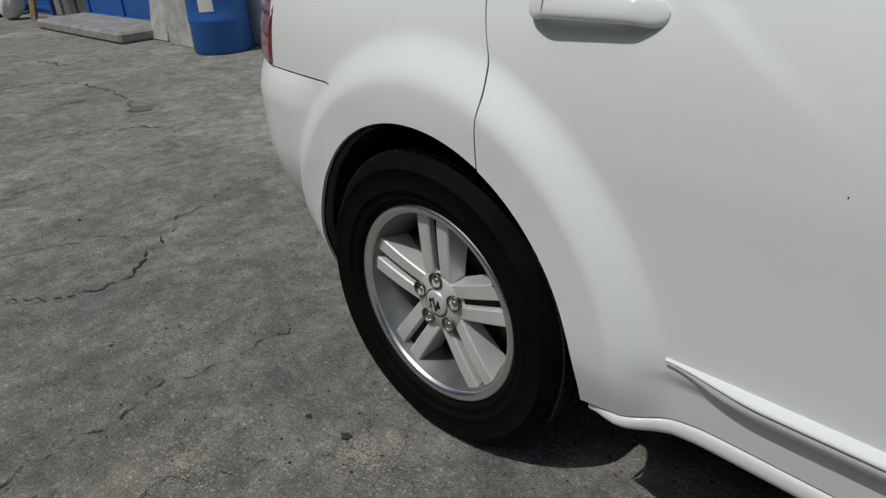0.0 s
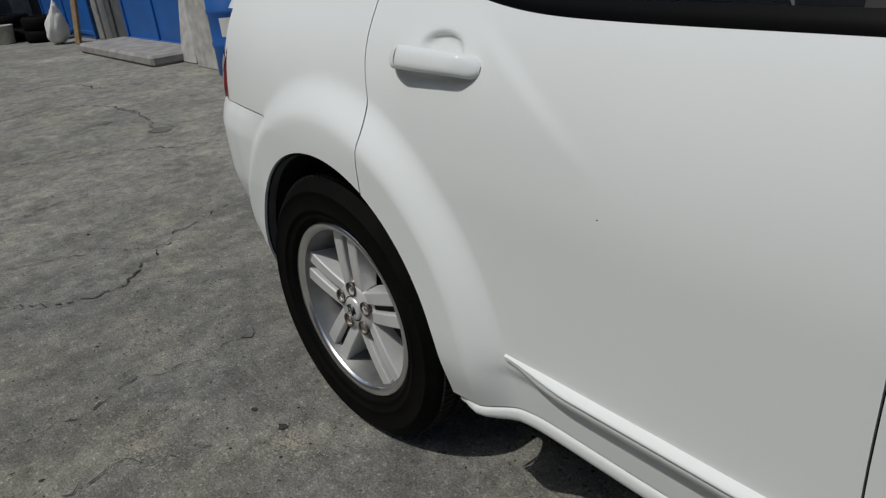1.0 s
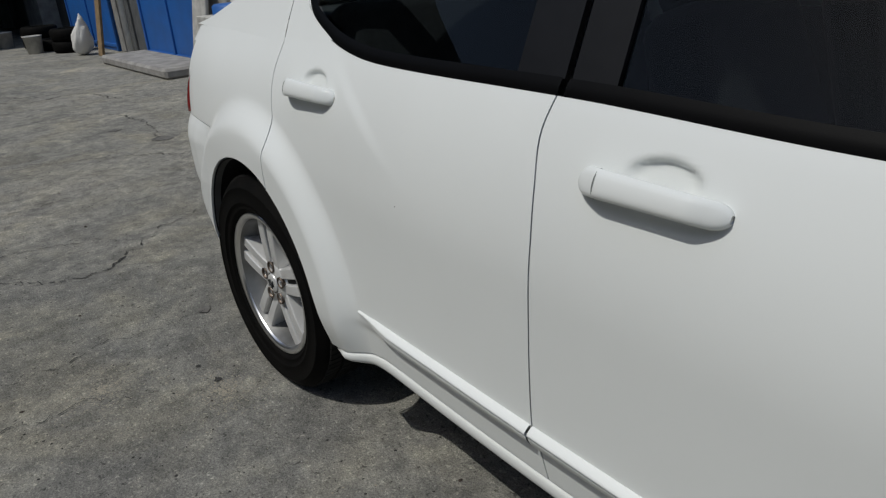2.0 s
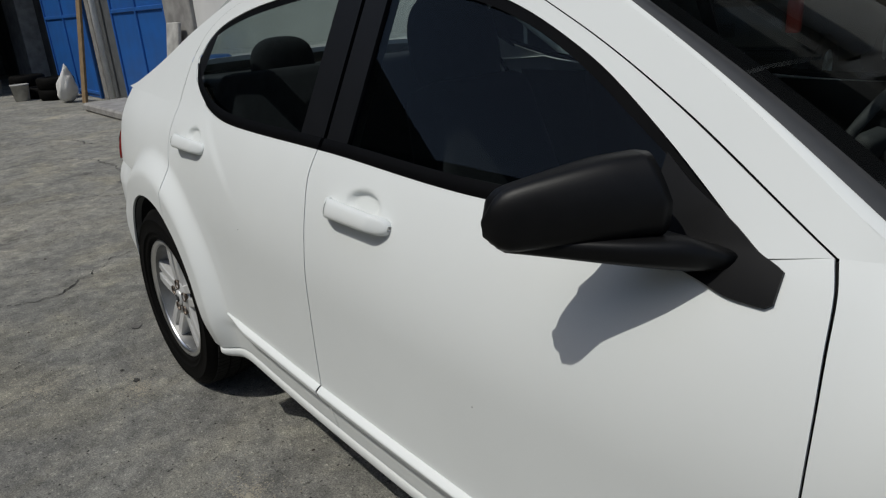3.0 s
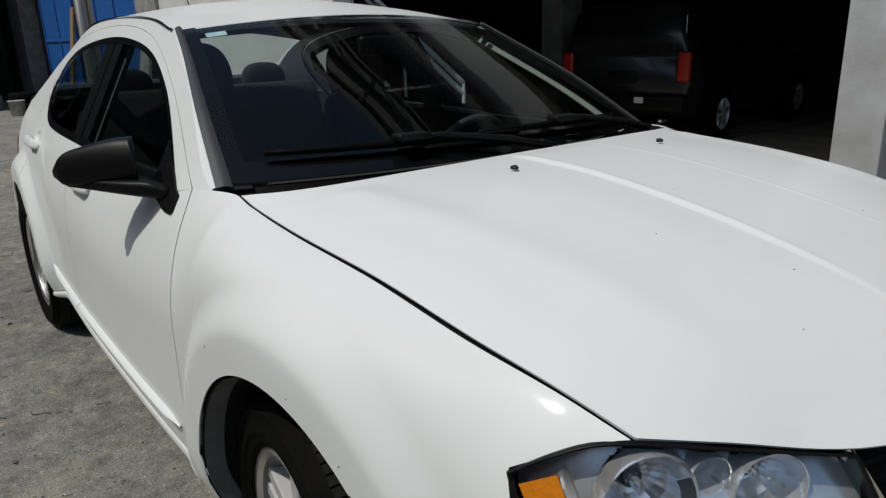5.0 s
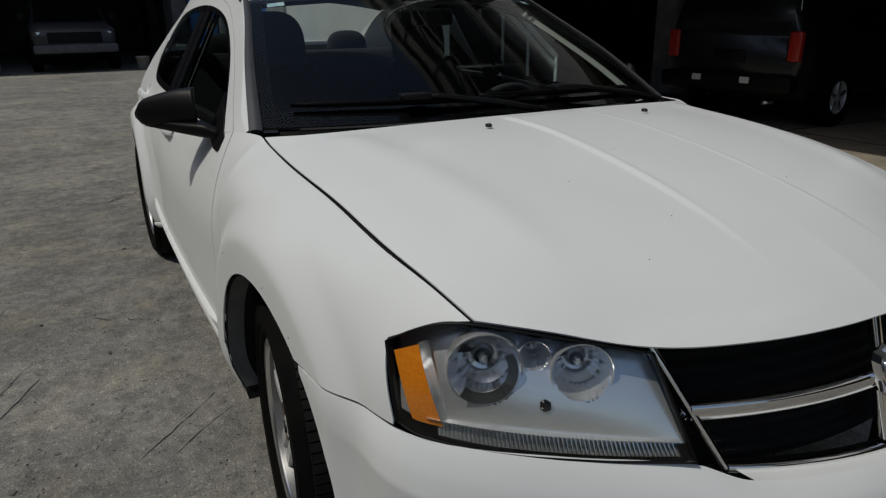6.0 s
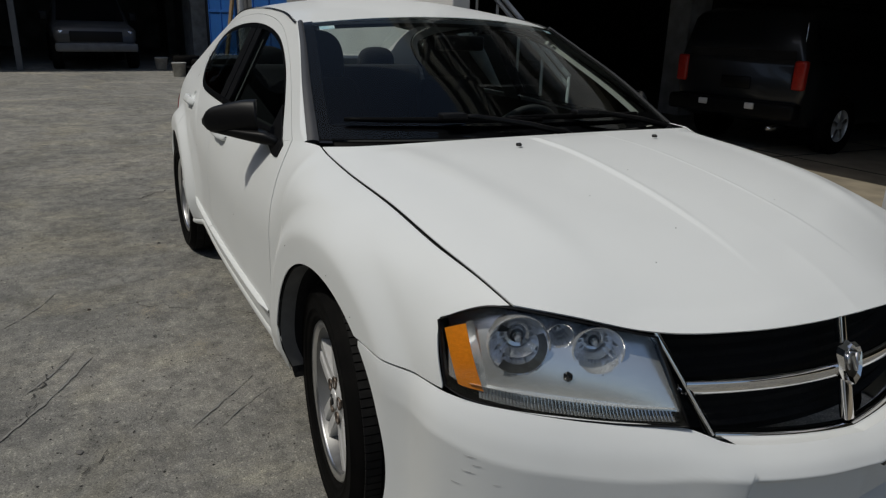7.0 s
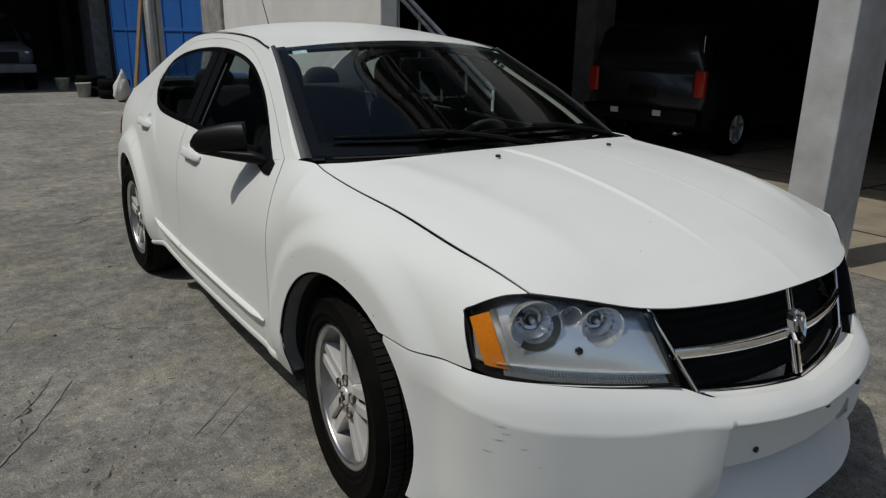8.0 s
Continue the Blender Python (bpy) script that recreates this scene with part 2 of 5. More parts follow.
def side_h(x, z):
    """Half width of the body side at x and height z."""
    w, hb, zb = W_(x), HB_(x), ZB_(x)
    p = 2.2 + 5.4 * smooth(.90, 1.25, x) * (1 - .72 * smooth(1.58, 1.90, x))
    t = (z - (zb - .33)) / .33
    if t <= 0:
        h = w
    elif t <= 1:
        h = w - (w - hb) * t**p
    else:
        h = hb - (.55 + .08 * smooth(-.6, -1.3, x)) * (z - zb)
    if z < .47:
        h -= .013 * ((.47 - z) / .14) ** 1.5
    h -= .011 * smooth(.440, .405, z) * smooth(-.90, -.74, x) * (1 - smooth(.78, .86, x))
    h += .005 * smooth(.03, -.03, x + .62 + (z - .83) * 1.42) * smooth(.80, .97, z) * smooth(1.075, .98, z)
    for xc, zc, r0, amp in ((AXR, AXZ, RR_, .046), (AFX, AFZ, RF, .030)):
        r = math.hypot(x - xc, z - zc)
        low = .55 + .45 * smooth(.25, .42, z) if xc < 0 else smooth(.25, .42, z)
        h += amp * (1 - smooth(r0 + .075, r0 + .165, r)) * low
    return h


gapF = herm([(.30, .906), (.45, .898), (.60, .895), (.77, .898), (.87, .895), (.95, .887), (1.0, .880), (1.036, .868)])
gapB = herm([(.30, -.199), (.445, -.224), (.62, -.230), (.80, -.229), (.90, -.237), (.98, -.249), (1.03, -.241), (1.06, -.232)])
gapR = herm([(.70, -1.192), (.76, -1.194), (.81, -1.191), (.86, -1.203), (.92, -1.223), (.97, -1.237), (1.08, -1.252)])
win_lo = herm([(-1.225, 1.195), (-1.15, 1.135), (-1.0, 1.083), (-.85, 1.054), (-.7, 1.043), (-.2, 1.035), (.3, 1.015), (.79, 1.018)])
win_up = herm([(-1.225, 1.195), (-1.19, 1.262), (-1.08, 1.31), (-.8, 1.357), (-.4, 1.387), (-.1, 1.381), (.2, 1.332), (.465, 1.222), (.79, 1.018)])
GAP = .0017


def arch_x(z, xc, r, sgn, zc=AXZ):
    return xc + sgn * math.sqrt(max(r * r - (z - zc) ** 2, 0))


def arch_z(x, xc, r, zc=AXZ):
    return zc + math.sqrt(max(r * r - (x - xc) ** 2, 0))


car = empty("sedan", "white four-door sedan with black mirrors parked on concrete", "car")

# front wrap in plan: x, half width, and the height of the bumper's upper edge
front_plan = path([(1.70, .884, .697), (1.78, .873, .692), (1.88, .853, .690), (1.985, .818, .690), (2.07, .745, .678), (2.17, .60, .668), (2.275, .43, .661), (2.325, .345, .631), (2.37, .18, .616), (2.385, 0, .602)])
hood_front = path([(2.035, .699, .880), (2.10, .61, .868), (2.198, .457, .842), (2.265, .30, .843), (2.302, .15, .849), (2.312, 0, .852)])
lamp_top = path([(1.921, .807, .823), (1.960, .775, .852), (1.998, .738, .872), (2.035, .699, .876), (2.12, .58, .857), (2.198, .457, .834)])
lamp_bot = path([(1.980, .818, .699), (2.02, .792, .683), (2.10, .70, .667), (2.2, .553, .66), (2.282, .424, .664)])
hood_edge = path([(1.046, .763, 1.039), (1.10, .7605, 1.024), (1.28, .7570, 1.001), (1.55, .7500, .978), (1.78, .7390, .942), (1.93, .7175, .912), (2.035, .697, .882)])
cowl_rear = path([(1.046, .763, 1.039), (1.125, .68, 1.047), (1.175, .55, 1.055), (1.21, .30, 1.066), (1.218, 0, 1.071)])


def car_side(s):
    """Panels, glass and trim of one flank; s is -1 for the right side, 1 for the left."""
    def put(x, z, off=0.0):
        return Vector((x, s * (side_h(x, z) + off), z))

    sill_top = herm([(-.965, .306), (-.86, .326), (-.76, .338), (-.5, .335), (.5, .333), (1.0, .328)])

    def door_top(x):
        if x < -.98:
            return 1.078 - .017 * (-.98 - x) / .27
        if x > .79:
            return 1.018 + .018 * (x - .79) / .078
        return win_lo(x) - .002

    def door(f_rear, f_front, u, v):
        z = .33 + .70 * v
        for _ in range(5):
            a, b = f_rear(z) + GAP, f_front(z) - GAP
            x = a + (b - a) * u
            z0 = sill_top(x) + .003
            z = z0 + v * (door_top(x) - z0)
        cut = 0
        for hx, hz in ((-1.000, .985), (-.018, .949)):
            d = ((x - hx) / .064) ** 2 + ((z - hz) / .030) ** 2
            cut = max(cut, 1 - smooth(.35, 1.02, d))
        return put(x, z, -.014 * cut)

    def rear_edge(z):
        return max(gapR(z), arch_x(z, AXR, RR_ - .002, 1)) if z < .76 else gapR(z)

    fd = part("front_door", shell(grid(lambda u, v: door(gapB, gapF, u, v), 150, 110), .005), M_PAINT, car)
    rd = part("rear_door", shell(grid(lambda u, v: door(rear_edge, gapB, u, v), 140, 120), .008), M_PAINT, car)

    # fender: the main sheet, a tongue below the lamp's corner and one above it
    def fend_lo(x):
        if x < AFX - RF + .004:
            return .30
        return max(arch_z(x, AFX, RF, AFZ), .697 - .006 * smooth(1.70, 1.85, x) + GAP * 1.4 if x > AFX + .22 else .30)

    def fend_hi(x):
        if x > 1.046:
            return ZB_(x)
        return 1.036 + .004 * smooth(.868, 1.0, x)

    XA, ZA = 1.921, .823

    def fender(u, v):
        x = gapF(.7) + GAP + (XA - gapF(.7) - GAP) * u
        lo, hi = fend_lo(x), fend_hi(x)
        z = lo + (hi - lo) * (1 - (1 - v) ** 1.7)
        return put(x + (gapF(z) - gapF(.7)) * (1 - smooth(.86, 1.12, x)), z)

    def tongue_low(u, v):
        x = XA + .058 * u
        top = ZA - (ZA - .702) * u
        lo = fend_lo(x)
        return put(x, lo + (top - lo) * v)

    def tongue_high(u, v):
        x = XA + .112 * u
        lo = ZA + .004 + .053 * (1 - (1 - u) ** 1.3)
        return put(x, lo + (fend_hi(x) - lo) * v)
    fm = merge(grid(fender, 110, 36), grid(tongue_low, 8, 14), grid(tongue_high, 10, 10))
    part("front_fender", shell(fm, .003), M_PAINT, car)
    # fender foot behind the front wheel is covered by the sheet above; rocker below
    rock = path([(-.050, -.034), (-.044, -.009), (-.030, .001), (-.012, .002), (-.003, -.001), (0, -.007)])
    def rocker(u, v):
        x = -.965 + u * 1.905
        q = rock(v)
        k = .55 + .35 * smooth(-.96, -.74, x)
        return Vector((x, s * (side_h(x, sill_top(x) + .006) + q[1] - .012 * (1 - smooth(-.965, -.90, x)) - .012 * smooth(.88, .94, x)), sill_top(x) + q[0] * k))
    part("sill", shell(grid(rocker, 90, 14), .02), M_PAINT, car)
    part("sill_joint", grid(lambda u, v: Vector((-.96 + 1.93 * u, s * (side_h(-.96 + 1.93 * u, sill_top(-.96 + 1.93 * u) + .006) - .009 - .05 * v), sill_top(-.96 + 1.93 * u) + .004 - .05 * v)), 40, 2), M_LINER, car)

    # upper door frames and the roof side, split by the frame gap

    def win_curve(u):
        x = .79 + (-1.225 - .79) * u
        return np.array((x, win_up(x)))
    seam = path([(.868, 1.036), (.62, 1.176), (.385, 1.289), (.15, 1.379), (-.1, 1.419), (-.4, 1.427), (-.8, 1.401), (-1.1, 1.348), (-1.25, 1.28), (-1.292, 1.20), (-1.277, 1.12), (-1.250, 1.06)])
    inner = path([(.79, 1.02), (.60, 1.146), (.42, 1.247), (.18, 1.338), (-.1, 1.381), (-.4, 1.387), (-.8, 1.357), (-1.08, 1.310), (-1.185, 1.265), (-1.223, 1.20), (-1.15, 1.137), (-.98, 1.078)])
    split = .535

    def toward(a, b, v):
        # from a to 2 mm short of b
        return a + (b - a) * v * (1 - .002 / max(float(np.linalg.norm(b - a)), .01))
    part("front_door_frame", shell(grid(lambda u, v: put(*toward(inner(u * split), seam(u * split), v)), 40, 5), .012), M_PAINT, fd)
    part("rear_door_frame", shell(grid(lambda u, v: put(*toward(inner(split + u * (1 - split)), seam(split + u * (1 - split)), v)), 44, 5), .003), M_PAINT, rd)
    edge = path([(.942, 1.039), (.70, 1.192), (.45, 1.324), (.30, 1.397), (.05, 1.437), (-.4, 1.455), (-.8, 1.436), (-1.12, 1.378), (-1.42, 1.287), (-1.70, 1.175), (-1.95, 1.10), (-2.10, 1.072)])
    part("roof_side", grid(lambda u, v: put(*toward(edge(u), seam(u), 1 - v)), 84, 8), M_PAINT, car)

    # quarter panel behind the rear door: band above the bumper seam, then the arch
    XS, ZS = -1.705, .776

    def q_x(u, z):
        x = -2.035 + (gapR(.9) - GAP + 2.035) * u
        return x + (gapR(z) - gapR(.9)) * smooth(.7, 1, u)

    def q_up(u, v):
        z = ZS + (1.07 - ZS) * v
        return put(q_x(u, z), z)
    nq = 176
    i0 = next(i for i in range(nq + 1) if q_x(i / nq, ZS) > XS)

    def q_low(u, v):
        x = q_x((i0 + u * (nq - i0)) / nq, ZS)
        lo = min(arch_z(x, AXR, RR_), ZS - .002)
        return put(x + (gapR(lo + (ZS - lo) * v) - gapR(ZS)) * smooth(.8, 1, u), lo + (ZS - lo) * v)
    part("rear_quarter", shell(merge(grid(q_up, nq, 22), grid(q_low, nq - i0, 40)), .007), M_PAINT, car)

    # dark joints seen through the gaps
    for nm, g, z0, z1 in (("door_seal", gapB, .33, 1.03), ("door_seal", gapF, .31, 1.03), ("door_seal", gapR, .71, 1.06)):
        part(nm, grid(lambda u, v: put(g(z0 + (z1 - z0) * v) + (u - .5) * .03, z0 + (z1 - z0) * v, -.009), 2, 24), M_RUBBER, car)
    part("door_seal", grid(lambda u, v: put(*(seam(u) + (edge(u) - seam(u)) / max(float(np.linalg.norm(edge(u) - seam(u))), .01) * (.024 * v - .012)), -.009), 60, 2), M_RUBBER, car)

    # wheel lips and liners
    for nm, xc, zc, r in (("wheel_well", AFX, AFZ, RF), ("wheel_well", AXR, AXZ, RR_)):
        a0, a1 = radians(-8 - 10 * (xc > 0)), radians(188 + 10 * (xc > 0))
        sheet = grid(lambda u, v: Vector((xc + (r - .004 + .012 * v) * math.cos(a0 + (a1 - a0) * u), s * (side_h(xc + r * math.cos(a0 + (a1 - a0) * u) * .98, max(zc + r * math.sin(a0 + (a1 - a0) * u), .30)) - .006 - .30 * v), zc + (r - .004 + .012 * v) * math.sin(a0 + (a1 - a0) * u))), 40, 4)
        back = grid(lambda u, v: Vector((xc + (r + .008) * v * math.cos(a0 + (a1 - a0) * u), s * .56, zc + (r + .008) * v * math.sin(a0 + (a1 - a0) * u))), 40, 2)
        part(nm, merge(sheet, back), M_LINER, car)
        b0, b1 = radians(96), radians(192)
        part("arch_flange", grid(lambda u, v: Vector((xc + (r - .007 - .002 * v) * math.cos(b0 + (b1 - b0) * u), s * (side_h(xc + r * math.cos(b0 + (b1 - b0) * u) * .98, max(zc + r * math.sin(b0 + (b1 - b0) * u), .30)) - .010 - (.045 if xc > 0 else .02) * v), zc + (r - .007 - .002 * v) * math.sin(b0 + (b1 - b0) * u))), 30, 2), M_FLANGE, car, "grey inner flange")

    # side glass, belt strip, pillar covers
    def pane(x0, x1, nm, owner, lbl):
        def fn(u, v):
            x = x0 + (x1 - x0) * u
            a, b = win_lo(x) + .018, win_up(x) - .012
            b = max(b, a + .002)
            return put(x, a + (b - a) * v, -.014)
        return part(nm, grid(fn, 26, 10), M_GLASS, owner, lbl)
    g1 = pane(-.155, .70, "window_pane", fd, "dark tinted door glass")
    g2 = pane(-1.216, -.325, "window_pane", rd, "dark tinted door glass")
    for g in (g1, g2):
        g.visible_shadow = False

    def strip_ring(x0, x1, width, off):
        def up(u, v):
            x = x0 + (x1 - x0) * u
            a = win_up(x)
            return put(x, a - width * v * min(1, 6 * max(a - win_lo(x), 0)), off)
        return grid(up, 44, 2)
    part("window_rubber", merge(strip_ring(-1.218, -.24, .022, -.004), grid(lambda u, v: put(-1.214 + .974 * u, win_lo(-1.214 + .974 * u) - .002 * u + .026 * v * min(1, 7 * max(win_up(-1.214 + .974 * u) - win_lo(-1.214 + .974 * u), 0)), .003 - .008 * abs(v - .5)), 60, 3)), M_RUBBER, rd)
    part("window_rubber", merge(strip_ring(-.22, .765, .020, -.004), grid(lambda u, v: put(-.225 + .985 * u, win_lo(-.225 + .985 * u) - .002 + .026 * v, .004 - .008 * abs(v - .5)), 40, 3)), M_RUBBER, fd)
    part("pillar_cover", shell(grid(lambda u, v: put(-.225 + .085 * u - .028 * v, win_lo(-.2) + .02 + (win_up(-.2) - win_lo(-.2) - .022) * v, -.006), 4, 10), .012), M_BLACK, fd)
    part("pillar_cover", shell(grid(lambda u, v: put(-.345 + .105 * u - .028 * v, win_lo(-.3) + .02 + (win_up(-.3) - win_lo(-.3) - .022) * v, -.006), 4, 10), .012), M_BLACK, rd)

    part("quarter_cover", grid(lambda u, v: put(-1.236 + .106 * u, win_lo(max(-1.236 + .106 * u, -1.225)) - .010 + (win_up(max(-1.236 + .106 * u, -1.225)) + .018 - win_lo(max(-1.236 + .106 * u, -1.225))) * v, -.0035), 14, 8), M_BLACK, rd, "smooth black corner cover")
    # long rub strips on the doors
    def rub(x0, x1, tip):
        prof = path([(-.030, -.003), (-.029, .0085), (-.026, .0105), (-.010, .0115), (-.0055, .0110), (-.0050, .0050), (-.0030, .0050), (-.0022, .0135), (.000, .0150), (.004, .0135), (.012, .003), (.0135, -.003)])

        def fn(u, v):
            x = x0 + (x1 - x0) * u
            q = prof(v)
            k = smooth(x0 if tip < 0 else x1, x0 + .16 if tip < 0 else x1 - .10, x)
            zc = .447 - .010 * max(x + .2, -.3)
            zz = zc + q[0] * (.25 + .75 * k) + (.010 * (1 - k) if tip < 0 else 0)
            return put(x, zz, .002 + q[1] * (.3 + .7 * k))
        return grid(fn, 60, 36)
    part("rub_strip", rub(-.825, gapB(.48) - .003, -1), M_PAINT, rd)
    part("rub_strip", rub(gapB(.48) + .003, .845, 1), M_PAINT, fd)
    # door handles: cup, pull and shadowed opening
    def handle(x, z, owner, tiltd):
        y = s * (side_h(x, z))
        out = Vector((0, s, 0))
        dzdh = (side_h(x, z + .03) - side_h(x, z - .03)) / .06
        rot = Matrix.Translation((x, y, z)) @ Matrix.Rotation(-s * math.atan(dzdh), 4, 'X') @ Matrix.Rotation(radians(tiltd), 4, 'Y')
        bar = []
        NB, NR = 36, 20
        for k in range(NB + 1):
            q = .5 - .5 * math.cos(math.pi * k / NB)
            bar.append(rot @ Vector(((q - .5) * .240, s * (.003 + .020 * smooth(0, .22, min(q, 1 - q))), 0)))
        bm = bmesh.new()
        rings = []
        for k, p in enumerate(bar):
            q = .5 - .5 * math.cos(math.pi * k / NB)
            e = abs(q - .5) * 2
            wz = .0205 * (1.10 - .20 * q) * (1 - max(e - .80, 0) ** 2 / .04 * .90) ** .5
            wy = .0125 * (1 - max(e - .86, 0) ** 2 / .0196 * .8) ** .5
            ring = []
            for a in range(NR):
                c_, d_ = math.cos(a * 2 * math.pi / NR), math.sin(a * 2 * math.pi / NR)
                ring.append(bm.verts.new(p + rot.to_3x3() @ Vector((0, s * wy * math.copysign(abs(c_) ** .7, c_), wz * math.copysign(abs(d_) ** .8, d_)))))
            rings.append(ring)
        for a, b in zip(rings, rings[1:]):
            for k in range(NR):
                bm.faces.new((a[k], a[(k + 1) % NR], b[(k + 1) % NR], b[k]))
        bm.faces.new(rings[0])
        bm.faces.new(rings[-1][::-1])
        part("pull", bm, M_PAINT, owner, "white painted pull handle")
        lock = rot @ Matrix.Translation((-.074, s * .0228, 0))
        part("handle_gasket", grid(lambda u, v: lock @ Vector(((v - .5) * .0022, s * .0129 * math.cos(u * 2 * math.pi), .0221 * math.sin(u * 2 * math.pi))), 16, 1), M_TRIM, owner)
    handle(-1.006, .963, rd, 1.5)
    handle(-.028, .927, fd, 1.5)

    # mirror sail, arm and housing
    sail_lo = herm([(.62, 1.004), (.72, .985), (.775, .973), (.812, .9725), (.822, .979)])
    sail = grid(lambda u, v: put(.625 + .197 * u, sail_lo(.625 + .197 * u) + v * (win_up(.625 + .197 * u) - .004 + .012 * smooth(.66, .76, .625 + .197 * u) + .008 * smooth(.78, .822, .625 + .197 * u) - sail_lo(.625 + .197 * u)), .006), 22, 10)
    mir = part("side_mirror", shell(sail, .02), M_BLACK, fd, "black grained plastic wing mirror")
    housing = bmesh.new()
    nsec, nseg = 18, 32
    xf = herm([(0, .548), (.5, .632), (1, .706)])
    zlo = herm([(0, 1.022), (1, 1.038)])
    zhi = herm([(0, 1.100), (.3, 1.119), (.7, 1.138), (1, 1.144)])
    secs = []
    for i in range(nsec + 1):
        q = i / nsec
        k = (1 - (1 - min(q / .16, 1)) ** 2.4) ** (1 / 2.4)
        k = max(k, .35)
        h = 1.018 - .154 * q
        za, zb_ = zlo(q), zhi(q)
        cz, hz = (za + zb_) / 2 - .004 * (1 - k), (zb_ - za) / 2 * k
        dx = (.024 + .026 * q) * k
        cx = xf(q) - .024 - .026 * q
        ring = []
        for a in range(nseg):
            t = a * 2 * math.pi / nseg
            c, d = math.cos(t), math.sin(t)
            px, pz = math.copysign(abs(c) ** .62, c), math.copysign(abs(d) ** .62, d)
            ring.append(housing.verts.new((cx + dx * px - .022 * max(pz, 0) * max(px, 0) * dx / .045, s * (h + .016 * px * (px > 0)), cz + hz * pz)))
        secs.append(ring)
    for a, b in zip(secs, secs[1:]):
        for k in range(nseg):
            housing.faces.new((a[k], a[(k + 1) % nseg], b[(k + 1) % nseg], b[k]))
    housing.faces.new(secs[0][::-1])
    housing.faces.new(secs[-1])
    part("mirror_housing", housing, M_BLACK, mir)
    arm = bmesh.new()
    rings = []
    for i in range(14):
        q = i / 13
        h = 1.002 - .185 * q
        ax = .566 + .199 * q
        hz = .010 + .015 * q - .012 * smooth(.75, 1, q)
        ring = []
        for a in range(18):
            t = a * math.pi / 9
            c, d = math.cos(t), math.sin(t)
            ring.append(arm.verts.new((ax - .036 + (.022 + .032 * smooth(0, .6, q) - .016 * smooth(.75, 1, q)) * math.copysign(abs(c) ** .6, c), s * (h + .010 * c), 1.034 - .014 * q - .008 * smooth(.75, 1, q) + hz * math.copysign(abs(d) ** .6, d) * (1 if d > 0 else 1.25))))
        rings.append(ring)
    for a, b in zip(rings, rings[1:]):
        for k in range(18):
            arm.faces.new((a[k], a[(k + 1) % 18], b[(k + 1) % 18], b[k]))
    arm.faces.new(rings[0][::-1])
    arm.faces.new(rings[-1])
    part("mirror_arm", arm, M_BLACK, mir)
    mg = box(.003, .10, .055, (0, 0, 0), .001, 1)
    mg.transform(Matrix.Translation((.572, s * .93, 1.080)) @ Matrix.Rotation(s * radians(42), 4, 'Z'))
    part("mirror_glass", mg, M_CHROME, mir)

    # lamp unit
    lamp = part("headlight", lamp_shell(s), M_BLACK, car, "clear headlight with an amber corner and black rim")
    lamp_inner(s, lamp)
    tail_lamp(s)


def lamp_pt(u, v, s, out=0.0):
    a, b = lamp_bot(u), lamp_top(u)
    p = a + (b - a) * v
    # bulge outwards along the wrap's normal in plan
    n = np.array((.55 + .25 * u, .83 - .5 * u, .25))
    n /= np.linalg.norm(n)
    p = p + n * (.020 * math.sin(math.pi * v) * math.sin(math.pi * min(max(u, 0), 1)) ** .5 + out)
    return Vector((p[0], s * p[1], p[2]))


def lamp_shell(s):
    """The black rim round the lens and the housing behind it."""
    bm = bmesh.new()
    rim = []
    N = 28
    for k in range(N):
        rim.append((k / N, 0))
    for k in range(14):
        rim.append((1, k / 14))
    for k in range(N):
        rim.append((1 - k / N, 1))
    for k in range(14):
        rim.append((0, 1 - k / 14))
    rings = []
    for grow, out in ((1.0, -.05), (1.0, .000), (.995, .005), (.982, .005), (.977, -.003), (.977, -.012)):
        gv = 1 - (1 - grow) * 2.2
        rings.append([bm.verts.new(lamp_pt(.5 + (u - .5) * grow, .5 + (v - .5) * gv, s, out)) for u, v in rim])
    m = len(rim)
    for a, b in zip(rings, rings[1:]):
        for k in range(m):
            bm.faces.new((a[k], a[(k + 1) % m], b[(k + 1) % m], b[k]))
    return bm


BOWLS = ((.365, .64, .061), (.715, .72, .050), (.555, .80, .026))


